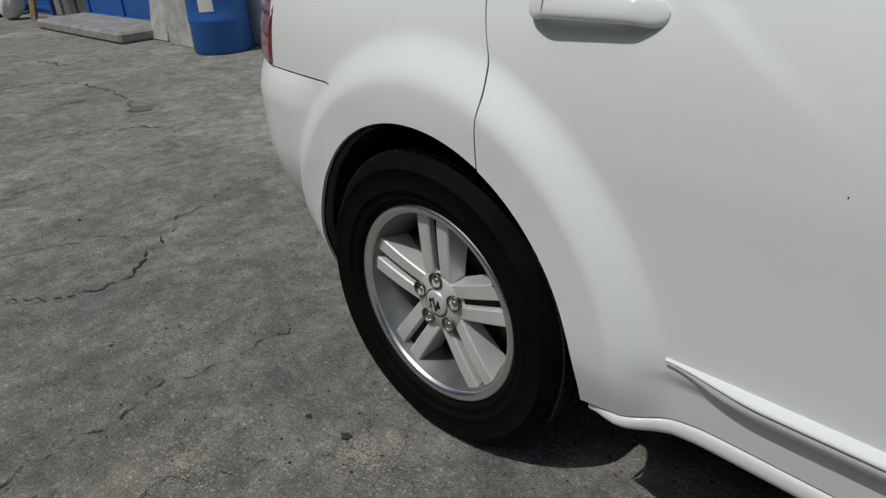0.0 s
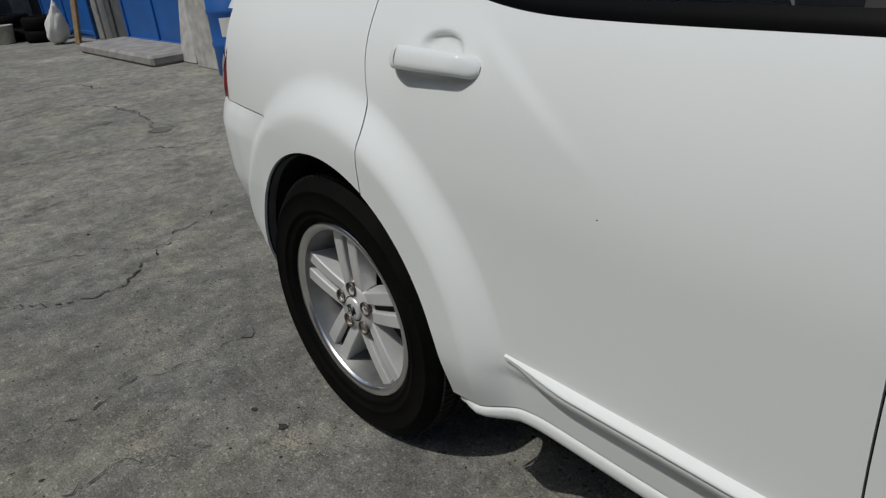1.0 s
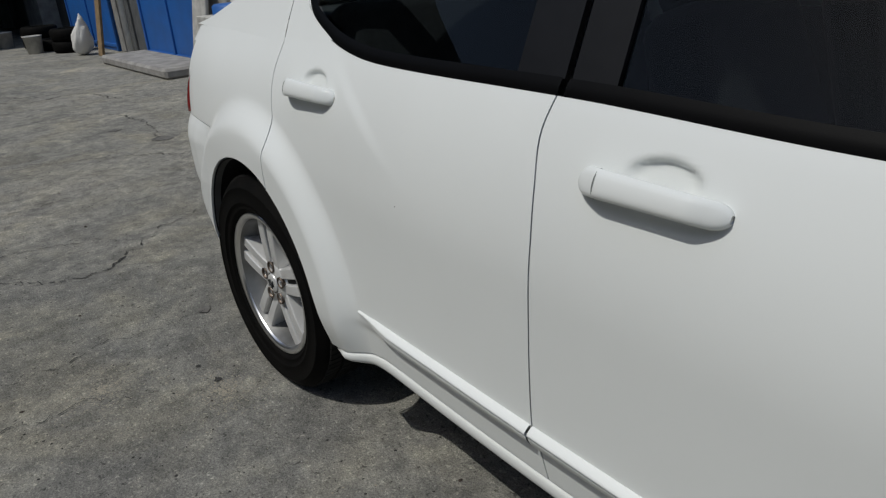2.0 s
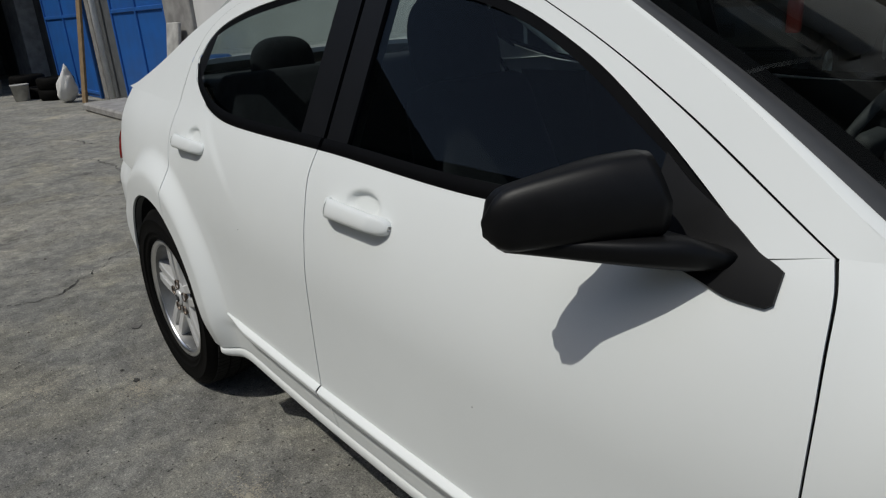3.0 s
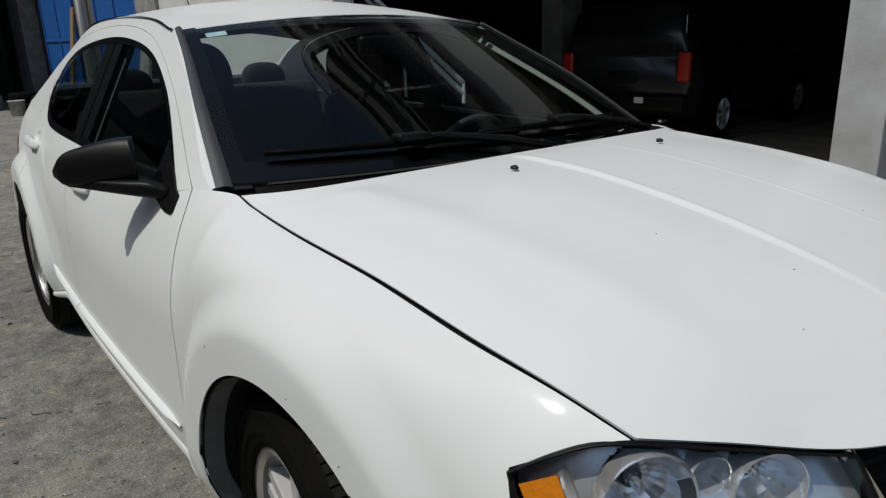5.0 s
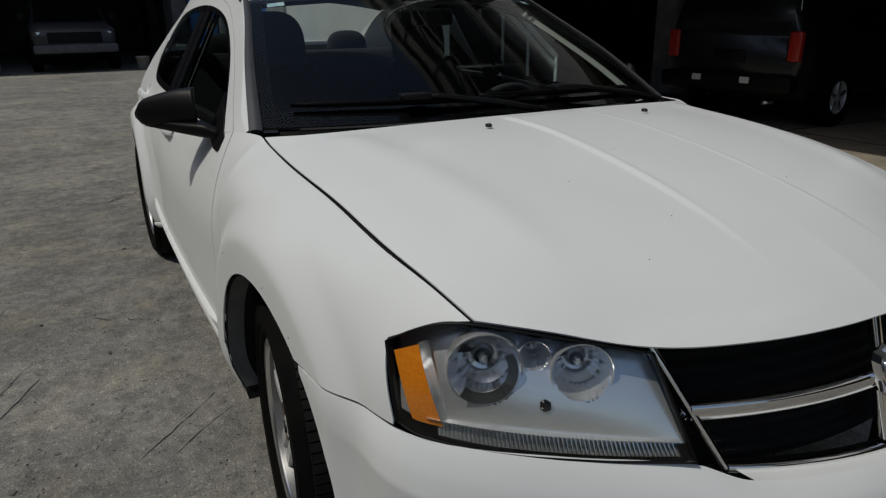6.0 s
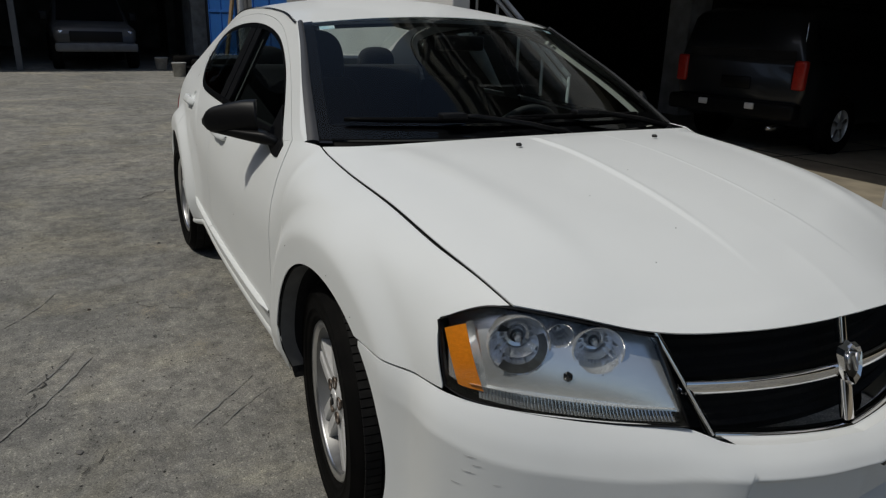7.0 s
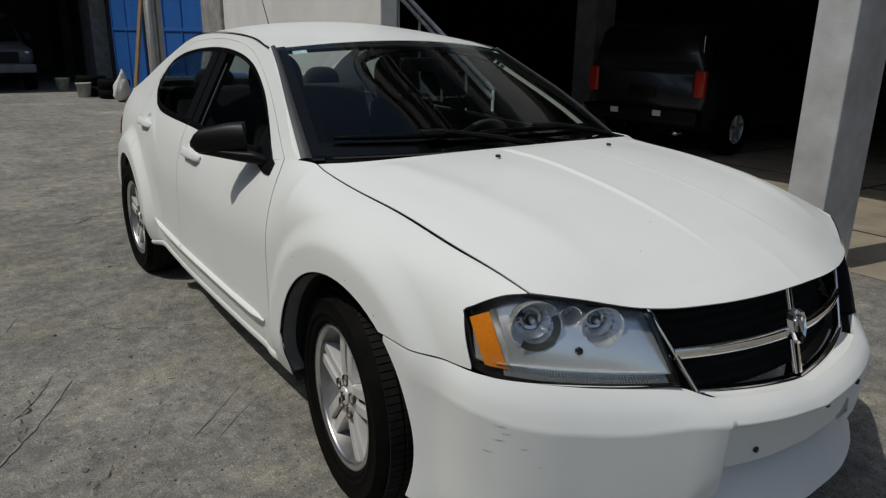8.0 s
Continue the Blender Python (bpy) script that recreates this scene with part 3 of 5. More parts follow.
def lamp_inner(s, lamp):
    # silver carrier plate, set back
    axis = Vector((.86, s * .47, .05)).normalized()
    car_ = grid(lambda u, v: lamp_pt(.012 + .976 * u, .16 + .83 * v, s, -.014 - .024 * v - .004 * math.sin(u * math.pi)), 120, 50)
    gone = set()
    for bu, bv, br in BOWLS:
        c0 = lamp_pt(bu, bv, s, -.028)
        for f in car_.faces:
            d = f.calc_center_median() - c0
            if (d - axis * d.dot(axis)).length < br * .94:
                gone.add(f)
    bmesh.ops.delete(car_, geom=list(gone), context='FACES')
    part("lamp_carrier", car_, M_REFL, lamp, "silver reflector panel")
    part("lens", grid(lambda u, v: lamp_pt(.018 + .964 * u, .035 + .93 * v, s, .002), 28, 10), M_LENS, lamp, "clear plastic lens").visible_shadow = False

    def bowl(u, v, r, nm):
        c = lamp_pt(u, v, s, -.028)
        n = (Vector((.86, s * .47, .05))).normalized()
        q = n.to_track_quat('Z', 'Y').to_matrix().to_4x4()
        prof = [(r * 1.10, -.020), (r * 1.07, .000), (r * 1.04, .006), (r * 1.0, .005), (r * .98, .000), (r * .90, -.012), (r * .72, -.036), (r * .42, -.055), (r * .20, -.06)]
        bm = bmesh.new()
        rings = [[bm.verts.new((rr * math.cos(a * math.pi / 18) * (1 - (.035 if a % 3 == 0 and zz < 0 else 0)), rr * math.sin(a * math.pi / 18), zz)) for a in range(36)] for rr, zz in prof]
        for a, b in zip(rings, rings[1:]):
            for k in range(36):
                bm.faces.new((a[k], a[(k + 1) % 36], b[(k + 1) % 36], b[k]))
        bm.faces.new(rings[-1])
        bm.transform(Matrix.Translation(c) @ q)
        part(nm, bm, M_BOWL, lamp, "chrome lamp bowl", shade=False)
        dark = lathe([(r * .24, -.054), (r * .24, -.050), (r * .17, -.046), (r * .17, -.054)], 20)
        dark.transform(Matrix.Translation(c) @ q @ Matrix.Rotation(radians(90), 4, 'X'))
        part("bulb_ring", dark, M_DASH, lamp)
        # Dark fin put in for the shaded patch inside the chrome bowl.
        for a0 in (2.4,):
            fin_ = grid(lambda a, b: Vector((r * (.35 + .5 * b) * math.cos(a0 + .35 * a), r * (.35 + .5 * b) * math.sin(a0 + .35 * a), -.052 + .030 * b)), 4, 4)
            fin_.transform(Matrix.Translation(c) @ q)
            part("bowl_shade", fin_, M_DASH, lamp)
        bulb = cyl(r * .12, .03, 14, (0, 0, -.042), 'z', .003)
        bulb.transform(Matrix.Translation(c) @ q)
        part("bulb_cap", bulb, M_REFL, lamp)
        ring = lathe([(r * .995, .0), (r * .995, .022), (r * .83, .022), (r * .83, .012)], 36)
        ring.transform(Matrix.Translation(c) @ q @ Matrix.Rotation(radians(90), 4, 'X'))
        return c
    bowl(.365, .64, .061, "main_beam_bowl")
    bowl(.715, .72, .050, "low_beam_bowl")
    bowl(.555, .80, .026, "side_light_bowl")
    # Dark arc stands in for the crescent of shade in the main bowl.
    part("bowl_shade_arc", grid(lambda u, v: lamp_pt(.365, .64, s, -.016) + (Vector((.86, s * .47, .05)).normalized().to_track_quat('Z', 'Y') @ Vector(((.058 - .016 * v) * math.cos(-2.3 + 2.9 * u), (.058 - .016 * v) * math.sin(-2.3 + 2.9 * u), .006 - .01 * v))), 24, 3), M_DASH, lamp, "dark arc standing in for shade in the bowl")
    hole = cyl(.010, .012, 6, (0, 0, 0))
    hole.transform(Matrix.Translation(lamp_pt(.555, .42, s, -.026)) @ Vector((.86, s * .47, .05)).to_track_quat('Z', 'Y').to_matrix().to_4x4())
    part("screw_recess", hole, M_FRIT, lamp)
    part("corner_reflector", grid(lambda u, v: lamp_pt(.022 + .118 * u + .03 * (1 - v) * 0 + .045 * (1 - v), .13 + .72 * v, s, -.010), 8, 10), M_AMBER, lamp, "orange corner reflector")
    part("corner_bezel", grid(lambda u, v: lamp_pt(.145 + .022 * u + .045 * (1 - v), .13 + .74 * v, s, -.004 - .02 * u), 3, 10), M_REFL, lamp)
    # ribbed strip along the foot
    bm = bmesh.new()
    n = 110
    for k in range(n):
        u0, u1 = .16 + .80 * k / n, .16 + .80 * (k + 1) / n
        q = [bm.verts.new(lamp_pt(u0, .045, s, -.008)), bm.verts.new(lamp_pt(u1, .045, s, -.010 - .002 * (k % 2))), bm.verts.new(lamp_pt(u1, .185, s, -.018 - .002 * (k % 2))), bm.verts.new(lamp_pt(u0, .185, s, -.018))]
        bm.faces.new(q)
    part("ribbed_marker", bm, M_REFL, lamp, "ribbed clear marker strip", shade=False)
    part("marker_ledge", grid(lambda u, v: lamp_pt(.13 + .84 * u, .19 + .02 * v, s, -.006 - .02 * v), 20, 2), M_REFL, lamp)


def tail_lamp(s):
    pl = path([(-2.028, .785), (-2.14, .735), (-2.26, .66), (-2.36, .54), (-2.40, .44)])

    def fn(a, b, off):
        def g(u, v):
            p = pl(u)
            z = a + (b - a) * v
            k = 1 - .16 * ((z - .78) / .28) ** 2
            return Vector((p[0] + .05 * ((z - .78) / .28) ** 2, s * (p[1] * k + off), z))
        return g
    t = part("tail_lamp", shell(grid(fn(.785, 1.045, 0), 12, 10), .03), M_RED, car, "red tail lamp")
    part("reverse_lens", grid(fn(.855, .895, .002), 12, 2), M_CLEARRED, t, "pale reversing lens")
    part("reverse_lens", grid(fn(.905, .925, .002), 12, 2), M_CLEARRED, t, "pale reversing lens")


car_side(-1)
car_side(1)

# ---- sedan: hood, roof, glass, ends ----


def hood_pt(u, v):
    """u from the right edge to the left, v from the windshield to the nose."""
    e, c = abs(2 * u - 1), 1 - abs(2 * u - 1)
    s = -1 if u < .5 else 1
    rear, nose = cowl_rear(c), hood_front(c)
    # straight blend of the border curves
    line = rear + (nose - rear) * v
    side = hood_edge(v)
    x = line[0] + (side[0] - (cowl_rear(0)[0] + (hood_front(0)[0] - cowl_rear(0)[0]) * v)) * e
    y = line[1] + (side[1] - (cowl_rear(0)[1] + (hood_front(0)[1] - cowl_rear(0)[1]) * v)) * e
    zc = hood_mid(x)
    zs = side[2]
    z = zc - (zc - zs) * e ** 2.6
    zn = hood_mid(nose[0])
    z += (nose[2] - (zn - (zn - .882) * e ** 2.6)) * (max(v - .55, 0) / .45) ** 2.2
    if v > .95 and y < .52:
        q = ((v - .95) / .05) * smooth(.52, .44, y)
        z += .004 * q
        x += .006 * q
    # two ridges beside the middle and one shoulder near each edge
    fade = smooth(0, .08, v) * (1 - smooth(.55, .95, v))
    w0 = .132 + .03 * v
    z += .0055 * fade * smooth(w0 + .010, w0, y)
    z += .0015 * fade * math.exp(-((y - w0 + .004) / .006) ** 2)
    ws = .60 - .10 * v
    z += .007 * smooth(0, .1, v) * (1 - smooth(.7, 1, v)) * math.exp(-((y - ws) / .055) ** 2)
    return Vector((x, s * y, z))


hood_mid = herm([(1.1, 1.070), (1.4, 1.066), (1.7, 1.035), (2.0, .978), (2.15, .936), (2.25, .895), (2.312, .852)])


hood = part("hood", shell(grid(hood_pt, 260, 110), .004), M_PAINT, car)
part("hood_seal", grid(lambda u, v: Vector((hood_edge(u)[0], -(hood_edge(u)[1] + .012 - .022 * v), hood_edge(u)[2] - .012)), 40, 2), M_LINER, car)
part("hood_seal", grid(lambda u, v: Vector((hood_edge(u)[0], hood_edge(u)[1] + .012 - .022 * v, hood_edge(u)[2] - .012)), 40, 2), M_LINER, car)
for yy in (-.255, .29):
    nz = box(.016, .018, .008, (0, 0, 0), .004, 2)
    for v in nz.verts:
        if v.co.x < 0:
            v.co.z *= 1.25
        else:
            v.co.y *= .55
    nz.transform(Matrix.Translation((1.372, yy, 1.072)) @ Matrix.Rotation(radians(6), 4, 'Y'))
    part("washer_nozzle", nz, M_BLACK, hood, "small black washer nozzle")

# roof
roof_x = path([(.30, .607, 1.394), (.05, .597, 1.437), (-.4, .59, 1.455), (-.8, .60, 1.436), (-1.12, .60, 1.378)])


def roof_pt(u, v):
    p = roof_x(v)
    e = 2 * u - 1
    h = side_h(p[0], p[2]) - .004
    crown = .045 + .02 * smooth(.3, -.3, p[0])
    bow = (.09 * (1 - v) ** 3 - .05 * v ** 3) * (1 - e * e)
    return Vector((p[0] + bow, e * h, p[2] + crown * (1 - e * e) * (1 - .35 * (1 - v) ** 6)))


part("roof", shell(grid(roof_pt, 40, 40), .014), M_PAINT, car)
for s in (-1, 1):
    part("roof_ditch_trim", grid(lambda u, v: Vector((roof_x(u)[0], s * (side_h(roof_x(u)[0], roof_x(u)[2]) + (.006 - .014 * v) * (1 - u ** 6) - .004 * u ** 6), roof_x(u)[2] + .003 - .012 * u ** 10 + .002 * math.sin(v * math.pi))), 40, 2), M_RUBBER, car)

# short mast antenna on the back of the roof
part("antenna", merge(tube([(-1.10, -.03, 1.42), (-1.14, -.03, 1.50), (-1.24, -.03, 1.66)], lambda q: .004 - .0015 * q, 8), cyl(.016, .05, 16, (-1.10, -.03, 1.425), 'z', .006)), M_BLACK, car, "thin black roof antenna")

# windshield
ws_side = path([(x_, side_h(x_, z_) + .001, z_ + .002) for x_, z_ in ((.945, 1.039), (.70, 1.192), (.45, 1.324), (.30, 1.397))])


def wind_pt(u, v, grow=0.0, off=0.0):
    """u across from right to left, v from the cowl to the roof."""
    e = 2 * u - 1
    p = ws_side(v)
    bow = (.235 * (1 - v) + .09 * v) * (1 - abs(e) ** 2.2)
    crown = (.012 * (1 - v) + .044 * v) * (1 - e * e)
    return Vector((p[0] + bow + off * .55, e * p[1], p[2] + crown + off))


# white skin of the windshield pillar, from the roof side's edge to the glass trim
pillar_edge = path([(.942, 1.039), (.70, 1.192), (.45, 1.324), (.30, 1.397), (.05, 1.437), (-.4, 1.455), (-.8, 1.436), (-1.12, 1.378), (-1.42, 1.287), (-1.70, 1.175), (-1.95, 1.10), (-2.10, 1.072)])
pillar_top = next(k / 2000 for k in range(2000) if pillar_edge(k / 2000)[0] < .302)


def glass_row(x):
    lo, hi = 0.0, 1.0
    for _ in range(24):
        m = (lo + hi) / 2
        if ws_side(m)[0] > x:
            lo = m
        else:
            hi = m
    return lo


def pillar_pt(u, v, s):
    q = pillar_edge(pillar_top * v)
    a = Vector((q[0], s * side_h(q[0], q[1]), q[1]))
    b = wind_pt(.5 + s * .4945, glass_row(q[0]), 0, .002)
    return a.lerp(b, u) + Vector((.2, 0, .4)) * .012 * u * (1 - u)


pane = part("windshield", grid(lambda u, v: wind_pt(.022 + .956 * u, .02 + .96 * v), 40, 24), M_WIND, car, "clear curved windshield glass")
pane.visible_shadow = False
part("glass_border", grid(lambda u, v: wind_pt(.022 + .956 * u, .02 + .10 * v, 0, -.004), 40, 4), M_FRIT, pane)
part("glass_border", grid(lambda u, v: wind_pt(.022 + .956 * u, .955 + .03 * v, 0, -.004), 40, 2), M_FRIT, pane)
for a in (.022, .950):
    part("glass_border", grid(lambda u, v: wind_pt(a + .028 * u, v, 0, -.004), 2, 24), M_FRIT, pane)
for s in (-1, 1):
    part("pillar_skin", grid(lambda u, v: pillar_pt(u, v, s), 5, 48), M_PAINT, car)
    part("pillar_trim", shell(grid(lambda u, v: Vector(wind_pt(.5 + s * (.4955 - (.021 - .006 * v) * u), v, 0, .003 + .004 * math.sin(u * math.pi))), 4, 40), .012), M_SATIN, car, "satin grey pillar trim")
part("windshield_sticker", grid(lambda u, v: wind_pt(.065 + .045 * u, .90 + .035 * v, 0, -.003), 4, 2), M_STICKER, pane, "small pale blue sticker")
part("windshield_sticker", grid(lambda u, v: wind_pt(.915 + .03 * u, .915 + .03 * v, 0, -.003), 4, 2), M_STICKER, pane, "small pale sticker")

# cowl: black trough between hood and glass
part("cowl", grid(lambda u, v: Vector((wind_pt(u, .03) * (1 - v) + Vector((cowl_rear(1 - abs(2 * u - 1))[0] + .01, (2 * u - 1) * .757, cowl_rear(1 - abs(2 * u - 1))[2] - .025)) * v)) - Vector((0, 0, .014 + .02 * math.sin(v * math.pi))), 40, 6), M_RUBBER, car, "black plastic cowl")

# wipers


def wiper(p0, p1, piv):
    """Blade from p0 to p1 (in glass coordinates) with its arm from the pivot."""
    pts = [wind_pt(p0[0] + (p1[0] - p0[0]) * k / 14, p0[1] + (p1[1] - p0[1]) * k / 14, 0, .016) for k in range(15)]
    blade = part("wiper", tube(pts, lambda q: .007 + .003 * math.sin(q * math.pi), 8), M_RUBBER, car, "black windshield wiper")
    mid = (pts[6] + pts[8]) / 2 + Vector((.008, 0, .014))
    part("wiper_arm", tube([Vector(piv) + Vector((0, 0, .01)), Vector(piv).lerp(mid, .35) + Vector((0, 0, .018)), Vector(piv).lerp(mid, .8) + Vector((0, 0, .012)), mid], lambda q: .012 - .005 * q, 8), M_BLACK, blade)
    part("wiper_clip", box(.05, .09, .02, (0, 0, 0), .006, 2, Matrix.Translation(mid) @ Matrix.Rotation(radians(-8), 4, 'Z')), M_BLACK, blade)
    part("wiper_pivot", cyl(.02, .03, 16, piv, 'z', .004), M_BLACK, blade)


wiper((.075, .115), (.50, .085), (1.20, .06, 1.055))
wiper((.42, .105), (.83, .085), (1.12, .60, 1.045))

# bumper skin in front


def bump_pt(u, v, s):
    zt0 = front_plan(u)[2]
    z0 = zt0 + (.255 + .185 * smooth(.728, .742, u) - zt0) * v
    phi = u
    if u < .35:
        # from the edge of the wheel opening forward along the plan
        xa = arch_x(z0, AFX, RF, 1, AFZ)
        want = xa + (front_plan(.35)[0] - xa) * u / .35
        lo, hi = 0.0, .36
        for _ in range(22):
            phi = (lo + hi) / 2
            if front_plan(phi)[0] < want:
                lo = phi
            else:
                hi = phi
    p = front_plan(phi)
    q = front_plan(min(phi + .01, 1.0)) - front_plan(max(phi - .01, 0.0))
    n = np.array((-q[1], q[0]))
    n = np.array((abs(n[0]), abs(n[1]))) / max(np.hypot(*n), 1e-6)
    zt = zt0 - .001 * (1 - smooth(.35, .45, u))
    hs = p[1] + (side_h(p[0], zt) - p[1]) * (1 - smooth(1.93, 2.03, p[0]))
    zend = .255 + .185 * smooth(.728, .742, u)
    z = zt + (zend - zt) * v
    d = zt - z
    off = off_prof(d * .072 / crease_d(u)) * smooth(-.02, .42, u)
    # recessed number plate field in the middle
    f = smooth(.728, .746, u)
    off -= .026 * f * smooth(.045, .075, d)
    x, h = p[0] + n[0] * off, hs + n[1] * off * (1 - smooth(.86, 1, u))
    return Vector((x, s * h, z))


crease_d = herm([(0, .075), (.22, .085), (.40, .104), (.52, .105), (.62, .091), (.72, .052), (1, .048)])
off_prof = herm([(0, 0), (.010, .012), (.035, .034), (.066, .050), (.072, .0520), (.078, .0515), (.20, .046), (.32, .037), (.37, .022), (.42, -.005)])
bumper = part("front_bumper", shell(merge(grid(lambda u, v: bump_pt(u, v, -1), 240, 56), grid(lambda u, v: bump_pt(u, v, 1), 240, 56)), .016), M_BUMPER, car, "white front bumper with scuffs and empty plate holes")
lip_plan = path([(2.235, .475), (2.295, .36), (2.345, .20), (2.362, 0)])
part("bumper_lip", shell(merge(*[grid(lambda u, v: Vector((lip_plan(u)[0] - .05 + .12 * v, s * lip_plan(u)[1] * (1 + .03 * v), .475 - .19 * v - .01 * v * v)), 50, 12) for s in (-1, 1)]), .03), M_BUMPER, car, "white chin spoiler")
part("lower_intake", merge(*[grid(lambda u, v: Vector((front_plan(.40 + .60 * u)[0] - .11, s * (front_plan(.40 + .60 * u)[1] - .06), .20 + .30 * v)), 30, 2) for s in (-1, 1)]), M_LINER, car)
for yy, zz in ((-.225, .475), (.02, .545), (.19, .56), (.28, .54)):
    hc = cyl(.008, .012, 12, (0, 0, 0), 'x')
    xx = max(p[0] for p in [bump_pt(.5 + .5 * k / 200, (.60 - zz) / .16, -1) for k in range(200)] if abs(abs(p[1]) - abs(yy)) < .02)
    hc.transform(Matrix.Translation((xx - .004, yy, zz)))
    part("plate_hole", hc, M_FRIT, bumper)

# white ledge between the bumper's upper edge and the grille

def ledge_pt(u, v, s):
    a = bump_pt(.72 + .28 * u, 0, s)
    b = grille_plane(a.y, .590 + .034 * min(abs(a.y) / .352, 1), .03)
    return a.lerp(b, v)


# grille


def grille_plane(y, z, back=0.0):
    t = min(abs(y) / .46, 1)
    return Vector((2.352 - .11 * t * t - .30 * (z - .60) - back, y, z))


part("grille_ledge", merge(*[grid(lambda u, v: ledge_pt(u, v, s), 30, 3) for s in (-1, 1)]), M_BUMPER, bumper)
gr = part("grille", grid(lambda u, v: grille_plane(-.47 + .94 * u, .59 + .27 * v, .075), 24, 6), M_LINER, car, "black recessed grille with chrome crossbars")
for k in range(9):
    z0 = .615 + .026 * k
    part("grille_slat", grid(lambda u, v: grille_plane(-.45 + .90 * u, z0 + .006 * v, .055 + .014 * v), 24, 2), M_LINER, gr)


def bar(p0, p1, wide, deep, mt, nm, n=20, lbl=""):
    def fn(u, v):
        a = v * 2 * math.pi
        y, z = p0[0] + (p1[0] - p0[0]) * u, p0[1] + (p1[1] - p0[1]) * u
        c, d = math.cos(a), math.sin(a)
        px, pw = math.copysign(abs(c) ** .5, c) * deep, math.copysign(abs(d) ** .5, d) * wide
        along = Vector((0, p1[0] - p0[0], p1[1] - p0[1])).normalized()
        w = Vector((0, -along.z, along.y)) * pw
        return grille_plane(y, z, .006 - px) + w
    return part(nm, grid(fn, n, 16), mt, gr, lbl)


bar((-.40, .722), (.40, .722), .0155, .012, M_CHROME, "crossbar", 30, "chrome horizontal bar")
bar((0, .612), (0, .70), .0165, .010, M_CHROME, "crossbar", 10, "chrome vertical bar")
bar((0, .775), (0, .845), .010, .010, M_CHROME, "crossbar", 10, "chrome vertical bar")
for s in (-1, 1):
    bar((s * .452, .845), (s * .352, .630), .0075, .012, M_CHROME, "grille_surround", 14, "chrome surround")
    bar((s * .352, .628), (0, .598), .008, .014, M_CHROME, "grille_surround", 20, "chrome surround")
# plain shield badge
bd = bmesh.new()
out = [(0, -.050), (.022, -.036), (.034, -.012), (.036, .022), (.030, .036), (.012, .038), (0, .046), (-.012, .038), (-.030, .036), (-.036, .022), (-.034, -.012), (-.022, -.036)]
ring0 = [bd.verts.new(grille_plane(a, .738 + b, -.006)) for a, b in out]
ring1 = [bd.verts.new(grille_plane(a * .88, .738 + b * .88, -.020)) for a, b in out]
ring2 = [bd.verts.new(grille_plane(a * .66, .738 + b * .66, -.016)) for a, b in out]
m_ = len(out)
for a, b in ((ring0, ring1), (ring1, ring2)):
    for k in range(m_):
        bd.faces.new((a[k], a[(k + 1) % m_], b[(k + 1) % m_], b[k]))
bd.faces.new(ring2)
badge = part("badge", bd, M_CHROME, gr, "plain chrome shield badge", shade=False)
part("badge_relief", tube([grille_plane(-.016, .742, -.018), grille_plane(-.018, .757, -.021), grille_plane(-.006, .760, -.023), grille_plane(0, .728, -.024), grille_plane(.006, .760, -.023), grille_plane(.018, .757, -.021), grille_plane(.016, .742, -.018)], .005, 8), M_MACH, badge)

# rear end
tail_plan = path([(-1.93, 1.0), (-2.06, .965), (-2.2, .875), (-2.33, .70), (-2.43, .40), (-2.455, 0)])


def rear_pt(u, v, s):
    z = .772 + (.26 - .772) * v
    off = rear_prof(.772 - z)
    if u < .45:
        k = (u / .45) ** 1.25
        xa = min(arch_x(z, AXR, RR_ + .001, -1), -1.690)
        x = xa + (-1.93 - xa) * k
        return Vector((x, s * (side_h(x, z) + off * smooth(0, 1, k) - .0012 * (1 - smooth(-1.69, -1.708, x))), z))
    p = tail_plan((u - .45) / .55)
    h0 = side_h(-1.93, z) + off
    return Vector((p[0] - off * (1 - p[1]), s * h0 * p[1], z))


rear_prof = herm([(0, -.002), (.03, .014), (.08, .026), (.2, .024), (.32, -.006), (.42, -.06), (.52, -.13)])
part("rear_bumper", shell(merge(grid(lambda u, v: rear_pt(u, v, -1), 150, 56), grid(lambda u, v: rear_pt(u, v, 1), 60, 24)), .016), M_BUMPER, car, "white rear bumper")
deck_w = herm([(-2.43, .40), (-2.38, .48), (-2.25, .575), (-2.06, .655), (-1.74, .655)])


def deck_pt(u, v):
    x = -1.70 - .73 * v
    e = 2 * u - 1
    zm = 1.172 - .075 * smooth(0, .55, v) + .01 * smooth(.7, .95, v)
    return Vector((x, e * deck_w(x), zm - (zm - (1.168 - .112 * smooth(0, .5, v))) * abs(e) ** 4 - .012 * abs(e) ** 6 - .03 * smooth(.93, 1, v)))


part("trunk_lid", shell(grid(deck_pt, 30, 30), .02), M_PAINT, car)
part("trunk_face", shell(grid(lambda u, v: Vector((-2.445 + .03 * (2 * u - 1) ** 2 + .02 * v * v, (2 * u - 1) * .46, .78 + .29 * v)), 20, 10), .02), M_PAINT, car)
for s in (-1, 1):
    part("tail_corner", grid(lambda u, v: Vector((-2.02 - .36 * u, s * (side_h(-2.02, 1.03 + .05 * v) * (1 - .34 * u * u - .02 * u)), 1.02 + .045 * v - .030 * u * u)), 12, 4), M_PAINT, car)
rear_glass = part("rear_window", grid(lambda u, v: Vector((-1.72 + .58 * v + .05 * (1 - (2 * u - 1) ** 2) * (1 - 2 * v), (2 * u - 1) * (.60 - .03 * v), 1.165 + .225 * v + .02 * (1 - (2 * u - 1) ** 2))), 20, 12), M_REAR, car, "tinted rear window")
rear_glass.visible_shadow = False

